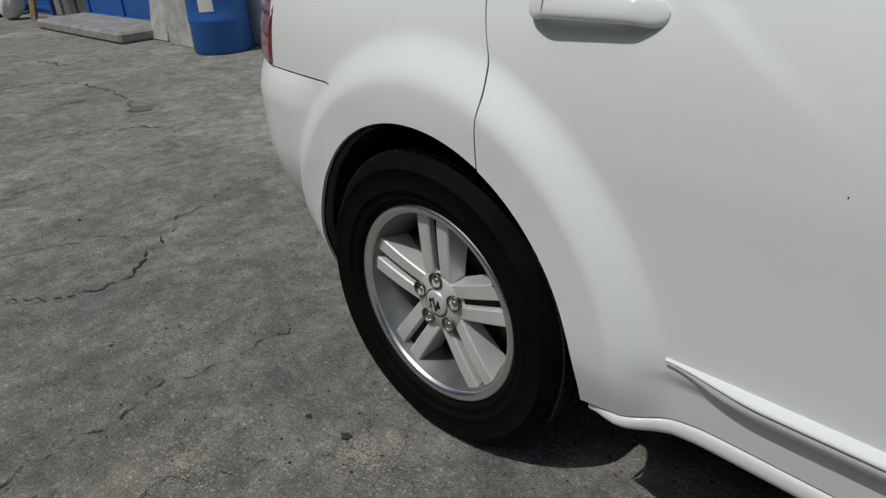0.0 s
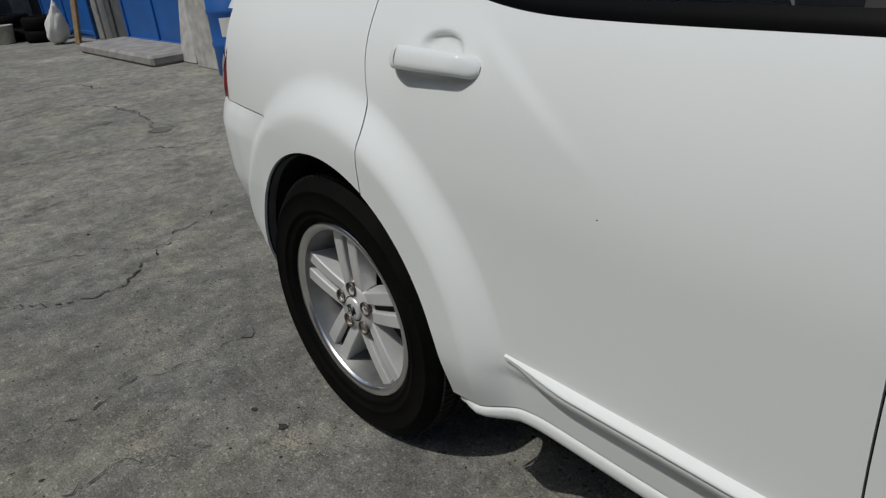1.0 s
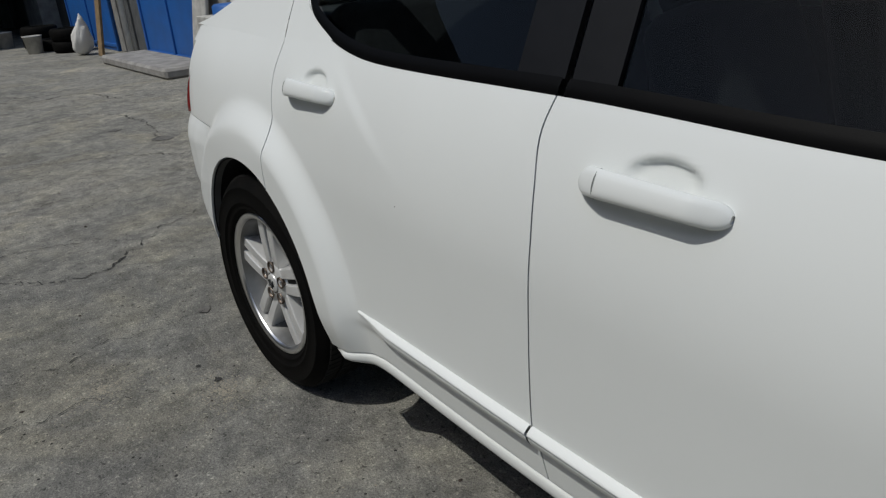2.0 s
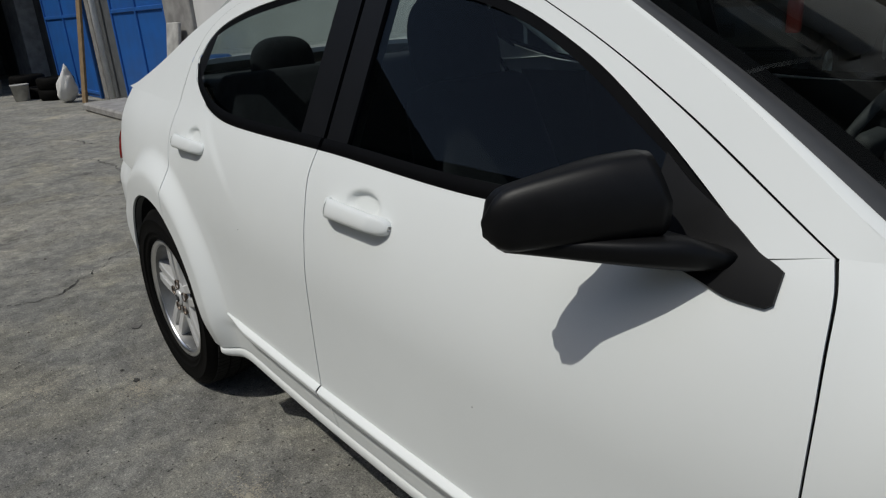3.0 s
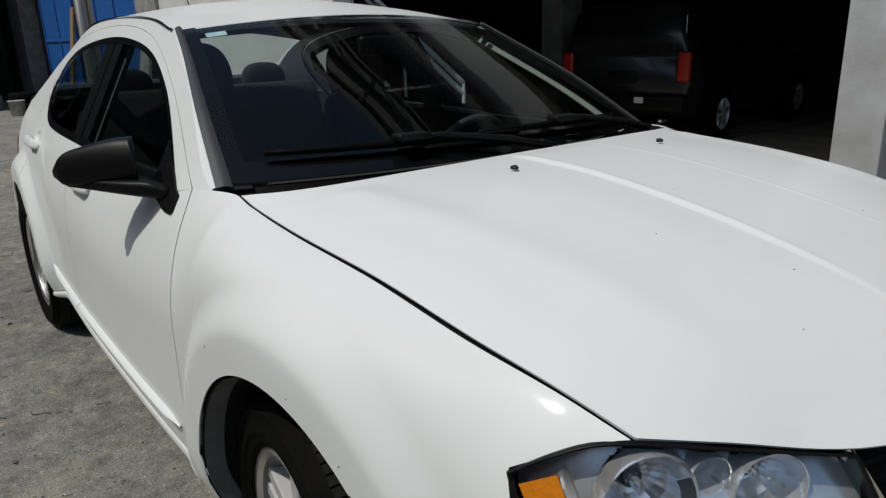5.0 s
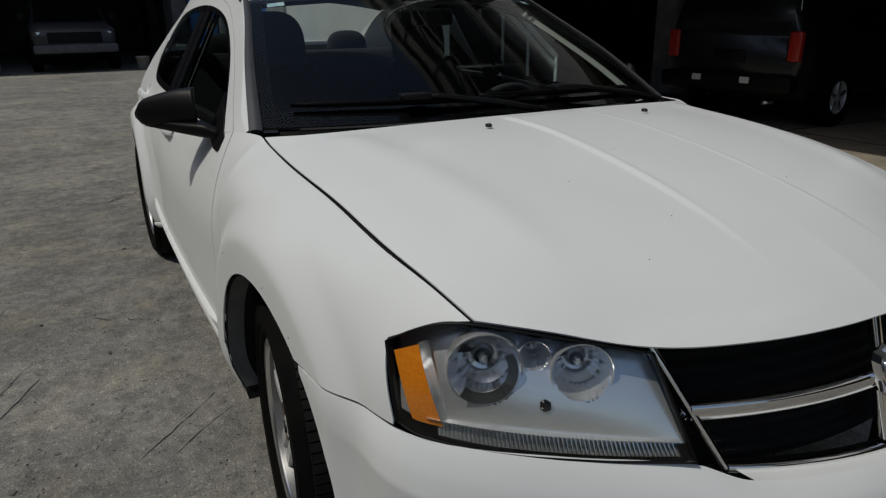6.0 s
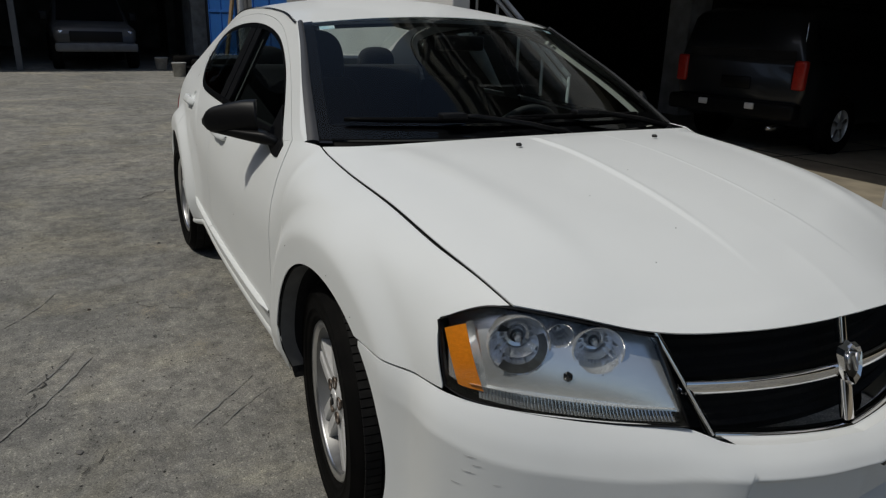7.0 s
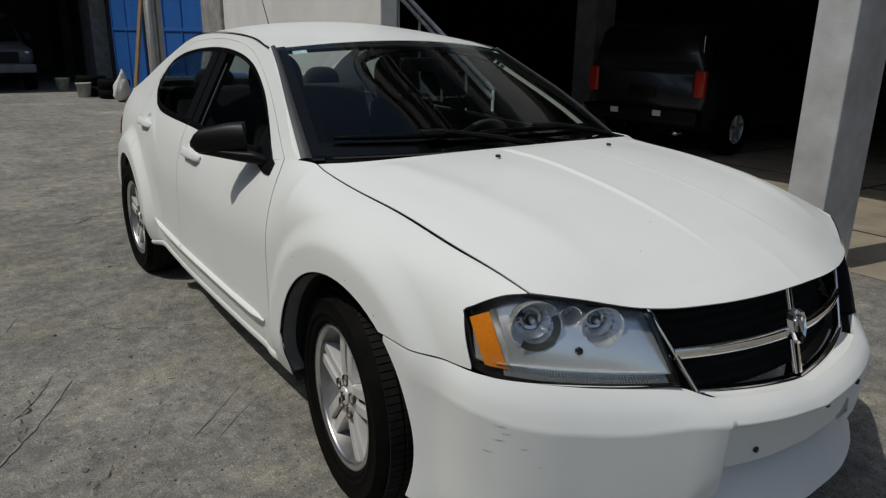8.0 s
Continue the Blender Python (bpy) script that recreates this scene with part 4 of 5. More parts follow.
# small stone chips and scuffs in the paint
for x, z, r in ((1.19, .783, .0035), (1.52, .80, .0025), (1.02, .70, .002), (.35, .66, .002), (-.62, .78, .002), (1.66, .74, .0028)):
    for s in (-1,):
        part("paint_chip", cyl(r * .55, .0012, 7, (x, s * (side_h(x, z) + .0003), z), 'y'), M_CHIP, car)
for u, v, r in ((.30, .55, .0022), (.36, .72, .0026), (.27, .83, .002), (.62, .66, .0022), (.44, .42, .0018)):
    q = hood_pt(u, v)
    part("paint_chip", cyl(r * .55, .0012, 7, (q.x, q.y, q.z + .0002)), M_CHIP, hood)
for u, v, w in ((.30, .24, .030), (.31, .28, .022), (.295, .33, .034), (.34, .36, .018), (.27, .42, .026), (.37, .47, .014)):
    q0, q1, q2 = bump_pt(u, v, -1), bump_pt(u + .012, v + .004, -1), bump_pt(u, v + .02, -1)
    n_ = (q1 - q0).cross(q2 - q0).normalized()
    n_ = n_ if n_.y < 0 else -n_
    d_ = (q1 - q0).normalized()
    e_ = n_.cross(d_)
    sc = grid(lambda a, b: q0 + d_ * (a - .5) * w + e_ * (b - .5) * .0022 * math.sin(math.pi * (.1 + .8 * a)) + e_ * .004 * a * a + n_ * .0012, 8, 1)
    part("scuff", sc, M_SCUFF, bumper)

# underbody so that no daylight shows through
under = merge(box(3.9, 1.38, .06, (-.1, 0, .24), .02), box(.05, 1.40, .62, (1.0, 0, .62), .01), box(.05, 1.2, .5, (-1.75, 0, .65), .01), box(1.1, 1.10, .06, (1.6, 0, .62), .01))
part("underbody", under, M_LINER, car)


# wheels
def wheel(x, s, turn, steer=0):
    w = part("wheel", bmesh.new(), M_TYRE, car, "silver five-spoke alloy wheel")
    w.location = (x, s * .862, .342 if x < 0 else .355)
    w.scale = (1, 1, 1) if x < 0 else (1.02, 1, 1.02)
    w.rotation_euler = (0, 0, radians(steer))
    spin = Matrix.Rotation(radians(turn), 4, 'Y')

    def fin(bm):
        bm.transform(spin)
        if s > 0:
            bm.transform(Matrix.Diagonal((1, -1, 1, 1)))
            bmesh.ops.reverse_faces(bm, faces=bm.faces)
        return bm
    # tyre: outer face at negative y
    tp = [(.222, .015), (.226, -.004), (.240, -.014), (.2455, -.0195), (.2475, -.0175), (.262, -.0225), (.2635, -.0255), (.268, -.0255), (.2695, -.0240), (.288, -.0265), (.308, -.0245), (.3095, -.0262), (.3125, -.0250), (.314, -.0215), (.330, -.012), (.339, .004), (.342, .020), (.3435, .060), (.344, .10), (.3435, .14), (.341, .17), (.334, .20), (.290, .215), (.225, .205)]
    tyre = part("tyre", fin(lathe(tp, 96)), M_TYRE, w, "black road tyre")
    # tread grooves as raised blocks
    bm = bmesh.new()
    for k in range(96):
        a = k * 2 * math.pi / 96
        for y0, y1, r0 in ((.004, .046, .3405), (.053, .09, .3435), (.098, .136, .3435), (.144, .186, .3405)):
            b = box(.0185, y1 - y0, .008, (0, (y0 + y1) / 2, r0), .0)
            b.transform(Matrix.Rotation(a + (.02 if y0 > .06 else 0), 4, 'Y'))
            me = bpy.data.meshes.new("t")
            b.to_mesh(me)
            b.free()
            bm.from_mesh(me)
            bpy.data.meshes.remove(me)
    part("tread", fin(bm), M_TREAD, tyre, shade=False)
    rim = part("rim", fin(lathe([(.214, .19), (.200, .16), (.186, .10), (.183, .07), (.196, .030), (.204, .012), (.208, .0)], 96)), M_BARREL, w, "dark silver rim barrel")
    part("rim_lip", fin(lathe([(.204, .012), (.210, -.003), (.215, -.009), (.226, -.0115), (.232, -.005), (.233, .012)], 96)), M_MACH, rim, "polished rim lip")
    # five double spokes
    for k in range(5):
        a = Matrix.Rotation(k * 2 * math.pi / 5, 4, 'Y')
        for side in (-1, 1):
            bm = bmesh.new()
            rings = []
            for i in range(7):
                q = i / 6
                r = .050 + .158 * q
                c = side * (.0240 + .005 * q)
                hw = .0155 + .0025 * q
                yf = .004 + .012 * (1 - q) ** 2 + .006 * q
                yb = yf + .038 + .03 * q
                sec = [(-hw, yf + .003), (-hw + .003, yf), (hw - .003, yf), (hw, yf + .003), (hw + .004, yb), (-hw - .004, yb)]
                rings.append([bm.verts.new((c + x_, y_, r)) for x_, y_ in sec])
            for p, q_ in zip(rings, rings[1:]):
                for j in range(6):
                    bm.faces.new((p[j], p[(j + 1) % 6], q_[(j + 1) % 6], q_[j]))
            bm.faces.new(rings[0])
            bm.faces.new(rings[-1][::-1])
            bm.transform(a)
            part("spoke", fin(bm), M_ALLOY, rim, shade=False)
        # Dark filler stands in for the shade in the slot between spokes.
        web = box(.030, .02, .14, (0, .036, .13), .002, 1)
        web.transform(a)
        part("spoke_slot_shade", fin(web), M_LINER, rim, shade=False)
        nut = merge(lathe([(.0145, .008), (.0150, .016), (.0, .018)], 20), cyl(.0085, .014, 6, (0, .012, 0), 'y', .002))
        nut.transform(Matrix.Rotation(k * 2 * math.pi / 5, 4, 'Y') @ Matrix.Translation((0, .004, .054)))
        part("wheel_nut", fin(nut), M_MACH, rim, "wheel nut in a round recess")
    hub = lathe([(.074, .050), (.070, .022), (.064, .013), (.040, .009), (.034, .007)], 40)
    # Darker rings round the nuts give the shade of their recesses.
    for k in range(5):
        rec = lathe([(.0185, .004), (.0185, -.0005), (.0155, -.0005), (.0150, .012)], 24)
        rec.transform(Matrix.Rotation(k * 2 * math.pi / 5, 4, "Y") @ Matrix.Translation((0, .006, .054)))
        part("nut_recess_shade", fin(rec), M_STEEL, rim)
    part("hub", fin(hub), M_ALLOY, rim)
    cap = lathe([(.031, .010), (.030, .005), (.024, .0025), (.012, .0015), (.0005, .001)], 40)
    part("centre_cap", fin(cap), M_ALLOY, rim, "chrome centre cap")
    part("cap_relief", fin(tube([(-.012, .001, -.01), (-.014, .0, .008), (-.004, .0, .014), (.004, .0, -.014), (.012, .0, .010), (.014, .001, -.006)], .003, 6)), M_DASH, rim)
    part("brake_disc", fin(lathe([(.08, .085), (.145, .085), (.148, .090), (.148, .105), (.08, .105)], 48)), M_STEEL, w, "rusty brake disc")
    part("brake_caliper", fin(box(.06, .07, .13, (-.125, .095, .03), .012, 2)), M_CALIPER, w, "rusty orange caliper")
    part("brake_shield", fin(lathe([(.001, .125), (.18, .125)], 40)), M_LINER, w)
    part("valve", fin(tube([(.165, .02, .10), (.172, .004, .105)], .004, 8)), M_BLACK, rim)


wheel(AXR, -1, 0)
wheel(AXF, -1, 3, -6)
wheel(AXR, 1, 30)
wheel(AXF, 1, 5, -6)

# interior


def seat(x, y, lean=18, rear=False):
    w = .50
    b = part("seat", box(.50, w, .16, (x, y, .52), .05, 3), M_SEAT, car, "dark cloth seat")
    back = box(.15, w, .62, (0, 0, .31), .055, 4)
    for v in back.verts:
        v.co.y *= 1 - .30 * smooth(.30, .62, v.co.z)
        v.co.z -= .9 * v.co.y ** 2 * smooth(.4, .6, v.co.z)
    back.transform(Matrix.Translation((x - .25, y, .56)) @ Matrix.Rotation(radians(-lean), 4, 'Y'))
    part("backrest", back, M_SEAT, b)
    head = pad(.06, .14, .15, .75)
    head.transform(Matrix.Translation((x - .25 - .70 * math.sin(radians(lean)), y, .50 + .75 * math.cos(radians(lean)))) @ Matrix.Rotation(radians(-lean * .6), 4, 'Y'))
    part("headrest", head, M_SEAT, b)
    for d in (-.06, .06):
        part("headrest_post", tube([(x - .25 - .55 * math.sin(radians(lean)), y + d, .56 + .55 * math.cos(radians(lean))), (x - .25 - .70 * math.sin(radians(lean)), y + d, .56 + .70 * math.cos(radians(lean)))], .007, 8), M_CHROME, b)


seat(.18, -.35)
seat(.18, .37)
bench = part("rear_seat", box(.52, 1.26, .17, (-.72, 0, .55), .05, 3), M_SEAT, car, "dark cloth rear bench")
bk = box(.15, 1.28, .60, (0, 0, .30), .05, 3)
bk.transform(Matrix.Translation((-.98, 0, .58)) @ Matrix.Rotation(radians(-24), 4, 'Y'))
part("rear_backrest", bk, M_SEAT, bench)
for yy in (-.36, .36):
    hd = pad(.05, .125, .105, .75)
    hd.transform(Matrix.Translation((-1.24, yy, 1.145)))
    part("rear_headrest", hd, M_SEAT, bench)
part("parcel_shelf", box(.50, 1.20, .02, (-1.48, 0, 1.10), .006, 1), M_DASH, car, "dark parcel shelf")
dash = bmesh.new()
dash = grid(lambda u, v: Vector((.56 + .34 * v + .20 * v * (1 - (2 * u - 1) ** 2), (2 * u - 1) * .67, .86 + .155 * math.sin(min(v * 1.9, 1) * math.pi / 2) + .035 * math.exp(-(((2 * u - 1) * .70 - .37) / .16) ** 2) * math.exp(-((v - .45) / .3) ** 2))), 30, 12)
dsh = part("dashboard", dash, M_DASH, car, "dark plastic dashboard")
part("dash_front", grid(lambda u, v: Vector((.56 + .06 * v, (2 * u - 1) * .70, .86 - .42 * v)), 16, 6), M_DASH, dsh)
wheel_pts = [(0, .185 * math.cos(k * math.pi / 20), .185 * math.sin(k * math.pi / 20)) for k in range(40)]
sw = tube(wheel_pts, .014, 8, True)
tilt = Matrix.Translation((.47, .37, .90)) @ Matrix.Rotation(radians(24), 4, 'Y')
sw.transform(tilt)
stw = part("steering_wheel", sw, M_DASH, car, "dark steering wheel")
hubm = merge(box(.05, .15, .13, (.01, 0, -.01), .02, 2), box(.02, .36, .035, (0, 0, 0), .008, 1), box(.02, .035, .18, (0, 0, -.09), .008, 1))
hubm.transform(tilt)
part("steering_hub", hubm, M_DASH, stw)
part("headliner", grid(lambda u, v: roof_pt(.04 + .92 * u, .02 + .96 * v) - Vector((0, 0, .035)), 20, 20), M_TRIM, car, "grey fabric headliner")
for s in (-1, 1):
    part("door_card", grid(lambda u, v: Vector((-1.1 + 1.95 * u, s * (side_h(-1.1 + 1.95 * u, .40 + .60 * v) - .075), .40 + .62 * v)), 20, 8), M_DASH, car, "dark inner door lining")
    part("pillar_lining", grid(lambda u, v: wind_pt(.5 + s * (.448 + .036 * u), v, 0, -.035 - .02 * (1 - u)), 2, 12), M_LINING, car, "grey pillar lining")
    part("pillar_lining", grid(lambda u, v: Vector((-.16 - .14 * u - .03 * v, s * (side_h(-.2, 1.0 + .36 * v) - .06), 1.0 + .36 * v)), 3, 6), M_TRIM, car, "grey pillar lining")
part("inner_mirror", box(.03, .22, .06, (.52, 0, 1.335), .012, 2), M_BLACK, car, "black inner mirror")

# ---- yard ----
def ground_mat():
    m = bpy.data.materials.new("worn_concrete")
    m.use_nodes = True
    n, l = m.node_tree.nodes, m.node_tree.links
    b = n["Principled BSDF"]
    b.inputs["Roughness"].default_value = 0.92
    b.inputs["Specular IOR Level"].default_value = 0.25
    tc = n.new("ShaderNodeTexCoord")

    def noi(scale, detail=6, rough=.6, dist=0.0, stretch=None):
        q = n.new("ShaderNodeTexNoise")
        q.inputs["Scale"].default_value, q.inputs["Detail"].default_value = scale, detail
        q.inputs["Roughness"].default_value, q.inputs["Distortion"].default_value = rough, dist
        if stretch:
            mp = n.new("ShaderNodeMapping")
            mp.inputs["Scale"].default_value = stretch
            l.new(tc.outputs["Object"], mp.inputs[0])
            l.new(mp.outputs[0], q.inputs["Vector"])
        else:
            l.new(tc.outputs["Object"], q.inputs["Vector"])
        return q

    def ramp(src, stops):
        r = n.new("ShaderNodeValToRGB")
        els = r.color_ramp.elements
        els[0].position, els[0].color = stops[0][0], tuple(stops[0][1]) + (1,)
        els[1].position, els[1].color = stops[-1][0], tuple(stops[-1][1]) + (1,)
        for p, c in stops[1:-1]:
            e = els.new(p)
            e.color = tuple(c) + (1,)
        l.new(src, r.inputs[0])
        return r

    def mix(kind, fac, a, bb):
        q = n.new("ShaderNodeMix")
        q.data_type, q.blend_type = 'RGBA', kind
        q.inputs[0].default_value = fac
        l.new(a, q.inputs[6])
        l.new(bb, q.inputs[7])
        return q.outputs[2]
    big = ramp(noi(.55, 5, .62, .4).outputs[0], [(.32, (.190, .188, .174)), (.55, (.243, .237, .217)), (.70, (.310, .297, .266))])
    mid = ramp(noi(13, 12, .76, .3).outputs[0], [(.34, (.66, .66, .66)), (.5, (1.0, 1.0, 1.0)), (.66, (1.34, 1.33, 1.29))])
    streak = ramp(noi(2.4, 10, .76, .35, (3.6, 1.0, 1)).outputs[0], [(.32, (.66, .66, .66)), (.5, (1, 1, 1)), (.7, (1.10, 1.10, 1.08))])
    fine = ramp(noi(150, 6, .8).outputs[0], [(.34, (.42, .42, .42)), (.50, (1.0, 1.0, 1.0)), (.66, (1.55, 1.55, 1.52))])
    spots = ramp(noi(2.7, 3, .5, .2).outputs[0], [(.66, (1, 1, 1)), (.74, (.5, .49, .48))])
    pits = ramp(noi(46, 4, .62, .3).outputs[0], [(.32, (.26, .26, .26)), (.39, (1, 1, 1))])
    flecks = ramp(noi(64, 5, .65, .2).outputs[0], [(.57, (1, 1, 1)), (.65, (1.75, 1.73, 1.67))])
    tan = ramp(noi(1.7, 5, .6, .6).outputs[0], [(.50, (1, 1, 1)), (.66, (1.08, 1.05, .97))])
    worn = ramp(noi(1.3, 9, .72, 1.2).outputs[0], [(.52, (1, 1, 1)), (.60, (1.20, 1.18, 1.12))])
    c = mix('MULTIPLY', 1, big.outputs[0], mid.outputs[0])
    patch = ramp(noi(3.6, 8, .70, .8).outputs[0], [(.36, (.74, .74, .75)), (.5, (1, 1, 1)), (.64, (1.24, 1.23, 1.19))])
    c = mix('MULTIPLY', .9, c, patch.outputs[0])
    c = mix('MULTIPLY', .8, c, worn.outputs[0])
    c = mix('MULTIPLY', .85, c, pits.outputs[0])
    c = mix('MULTIPLY', .9, c, flecks.outputs[0])
    c = mix('MULTIPLY', .9, c, tan.outputs[0])
    c = mix('MULTIPLY', .6, c, streak.outputs[0])
    c = mix('MULTIPLY', .95, c, fine.outputs[0])
    c = mix('MULTIPLY', .6, c, spots.outputs[0])
    l.new(c, b.inputs["Base Color"])
    h1, h2 = noi(62, 9, .78), noi(240, 3, .6)
    add = n.new("ShaderNodeMath")
    add.operation = 'MULTIPLY_ADD'
    l.new(h2.outputs[0], add.inputs[0])
    add.inputs[1].default_value = .35
    l.new(h1.outputs[0], add.inputs[2])
    bp = n.new("ShaderNodeBump")
    bp.inputs["Strength"].default_value, bp.inputs["Distance"].default_value = 1.0, .009
    l.new(add.outputs[0], bp.inputs["Height"])
    l.new(bp.outputs[0], b.inputs["Normal"])
    return m


M_GROUND = ground_mat()
M_CRACK = mat("crack_dirt", (.05, .048, .044), 1.0, var=.4, scale=60)
M_WALL = mat("white_washed_wall", (.72, .71, .685), 0.9, second=(.64, .63, .605), scale=2.2, bump=.3, bump_scale=40)
M_COLUMN = mat("white_painted_column", (.54, .55, .56), 0.7, second=(.36, .355, .35), scale=3.5, bump=.25, bump_scale=60)
M_BLUE = mat("blue_painted_steel", (.015, .12, .42), 0.5, second=(.02, .10, .33), scale=3, bump=.1, bump_scale=40)
# The dark tone stands in for the dimness inside the garage.
M_DARKW = mat("shade_dark_wall", (.12, .118, .11), 0.95, var=.5, scale=1.5, bump=.3, bump_scale=20)
M_TAN = mat("tan_shop_floor", (.36, .31, .23), 0.7, second=(.24, .21, .16), scale=3, bump=.1, bump_scale=80)
M_CONC = mat("grey_concrete_post", (.34, .33, .31), 0.95, second=(.22, .21, .2), scale=6, bump=.4, bump_scale=50)
M_SUV = mat("black_suv_paint", (.008, .009, .011), 0.3, coat=0.35, var=0.3, scale=2)
M_GREYSTEEL = mat("grey_painted_steel", (.12, .125, .13), 0.6, var=.3, scale=5)
M_WHITESTEEL = mat("white_painted_steel", (.72, .72, .70), 0.5, var=.15, scale=8)
M_WOOD = mat("raw_plank", (.28, .19, .10), 0.9, var=.3, scale=12)

ground = part("ground", grid(lambda u, v: Vector((-150 + 300 * u, -150 + 153 * min(v * 60 / 31, 1) + 147 * max(v * 60 / 29 - 31 / 29, 0), -.012 * 147 * max(v * 60 / 29 - 31 / 29, 0))), 60, 60), M_GROUND)
tagged(ground, "worn grey concrete yard with cracks and stains", "ground", kind="structure")

FY = 2.0  # facade plane beside the yard


def wall(name, x0, x1, y0, y1, z0, z1, mt, label, category="wall", bevel=.01):
    ob = part(name, box(x1 - x0, y1 - y0, z1 - z0, ((x0 + x1) / 2, (y0 + y1) / 2, (z0 + z1) / 2), bevel, 1), mt, None, shade=False)
    return tagged(ob, label, category, kind="structure")


wall("wall_white", -8.0, -3.25, FY, FY + .2, 0, 4.2, M_WALL, "white painted rendered wall beside the yard")
wall("wall_side", -25.2, -25, FY, 20.3, -.5, 4.2, M_DARKW, "garage inner wall, its shade put into the colour")
wall("wall_back", -25.01, 12.1, 20, 20.2, -.5, 4.2, M_DARKW, "garage back wall, its shade put into the colour")
wall("wall_end", 12, 12.2, 3.2, 20.2, -.5, 4.2, M_DARKW, "garage end wall, its shade put into the colour")
# Beam and ceiling are out of view, placed to shade floor and vehicles.
wall("wall_header", -3.25, 12.2, 3.75, 4.15, 3.4, 4.78, M_WALL, "unseen white beam set to shade the garage floor")
# Added unseen beam that keeps sky out of the windshield reflection.
wall("wall_sky_block", -16, -3.25, 3.6, 4.0, 2.75, 4.78, M_DARKW, "unseen dark beam added to block the sky")
wall("ceiling", -25.15, 12.2, 4.15, 20.2, 3.42, 3.6, M_DARKW, "unseen garage ceiling with shade in its colour", "ceiling")


def column(x, y, sx, sy, label):
    ob = part("column", box(sx, sy, 4.4, (0, 0, 2.0), .015, 2), M_COLUMN, None, shade=False)
    ob.location = (x, y, 0)
    return tagged(ob, label, "column", kind="structure")


column(.955, 2.90, .25, .46, "white painted square column with chipped edges")
column(-6.3, 8.4, .5, .5, "grey-white column inside the garage")
tagged(part("garage_floor", grid(lambda u, v: Vector((-3.0 + 15 * u, 3.0 + 17 * v, .004 - .204 * v)), 4, 4), M_TAN), "pale tan concrete garage floor with joints", "floor", kind="structure")

# cracks: thin wandering grooves of dirt
def crack(pts, wide, seed, jit=1.0):
    rnd = random.Random(seed)
    c = path(pts)
    n = max(12, int(sum((Vector(b) - Vector(a)).length for a, b in zip(pts, pts[1:])) / .022))
    bm = bmesh.new()
    prev = None
    jx = 0.0
    for k in range(n + 1):
        q = k / n
        p = c(q)
        d = c(min(q + .01, 1)) - c(max(q - .01, 0))
        d = d / max(np.hypot(*d), 1e-6)
        jx = .7 * jx + jit * rnd.uniform(-.022, .022)
        w = .6 * wide * (.25 + .75 * math.sin(math.pi * min(max(q, .04), .96)) ** .5) * rnd.uniform(.1, 1.4)
        nx, ny = -d[1], d[0]
        a = bm.verts.new((p[0] + nx * (jx + w), p[1] + ny * (jx + w), .0045))
        b = bm.verts.new((p[0] + nx * (jx - w), p[1] + ny * (jx - w), .0045))
        if prev and rnd.random() > .22 * jit:
            bm.faces.new((prev[0], prev[1], b, a))
        prev = (a, b)
    return bm


CRACKS = [
    ([(-3.05, -1.48), (-2.86, -1.30), (-2.79, -1.10), (-2.84, -.97), (-3.06, -.79), (-3.22, -.60), (-3.35, -.27)], .008),
    ([(-3.06, -.80), (-3.28, -1.05), (-3.4, -1.5), (-3.3, -2.2)], .005),
    ([(-8.5, -.4), (-8.6, .24), (-7.8, .47), (-7.6, .9)], .02),
    ([(-7.05, -.9), (-7.1, -.06), (-6.2, .2), (-5.36, .06)], .012),
    ([(-5.4, -1.1), (-5.0, -.3), (-4.7, .02), (-4.5, .5)], .009),
    ([(-2.0, -1.9), (-2.05, -1.3), (-2.06, -.87)], .004),
    ([(-1.9, -2.6), (-1.65, -2.0), (-1.72, -1.5), (-1.6, -1.2)], .004),
    ([(-.55, -1.5), (-.53, -1.29), (-.34, -1.03), (-.30, -.88), (.02, -.70)], .004),
    ([(.5, -1.75), (.1, -1.63), (-.2, -1.45)], .006),
    ([(.95, -1.6), (.72, -1.38), (.55, -1.28)], .004),
    ([(-9.6, -1.8), (-9.4, -.6), (-9.0, -.3), (-9.2, .6)], .02),
    ([(-12.5, -3.0), (-12.1, -1.2), (-12.6, .2)], .022),
    ([(-4.0, -3.0), (-3.8, -2.2), (-4.1, -1.3), (-4.2, -.6)], .007),
    ([(-6.3, -3.1), (-6.0, -2.0), (-6.4, -1.2)], .01),
]
for k, (pts, wide) in enumerate(CRACKS):
    part("crack", crack(pts, wide, k), M_CRACK, ground, shade=False)


def pebbles(n, x0, x1, y0, y1, r0, r1, mt, label, nm, seed):
    rnd = random.Random(seed)
    bm = bmesh.new()
    for _ in range(n):
        x, y = rnd.uniform(x0, x1), rnd.uniform(y0, y1)
        r = r0 + (r1 - r0) * rnd.random() ** 4
        base = [bm.verts.new((x + r * rnd.uniform(.6, 1.2) * math.cos(a), y + r * rnd.uniform(.6, 1.2) * math.sin(a), .001)) for a in (0, 1.2, 2.5, 3.7, 5.0)]
        top = bm.verts.new((x + r * .2, y, r * rnd.uniform(.4, .9)))
        for k in range(5):
            bm.faces.new((base[k], base[(k + 1) % 5], top))
    ob = part(nm, bm, mt, None, shade=False)
    return tagged(ob, label, "grit", kind="stuff")


pebbles(5200, -6, 2.5, -3.2, -.2, .0012, .006, M_CRACK, "dark grit scattered on the concrete", "dark_grit", 3)
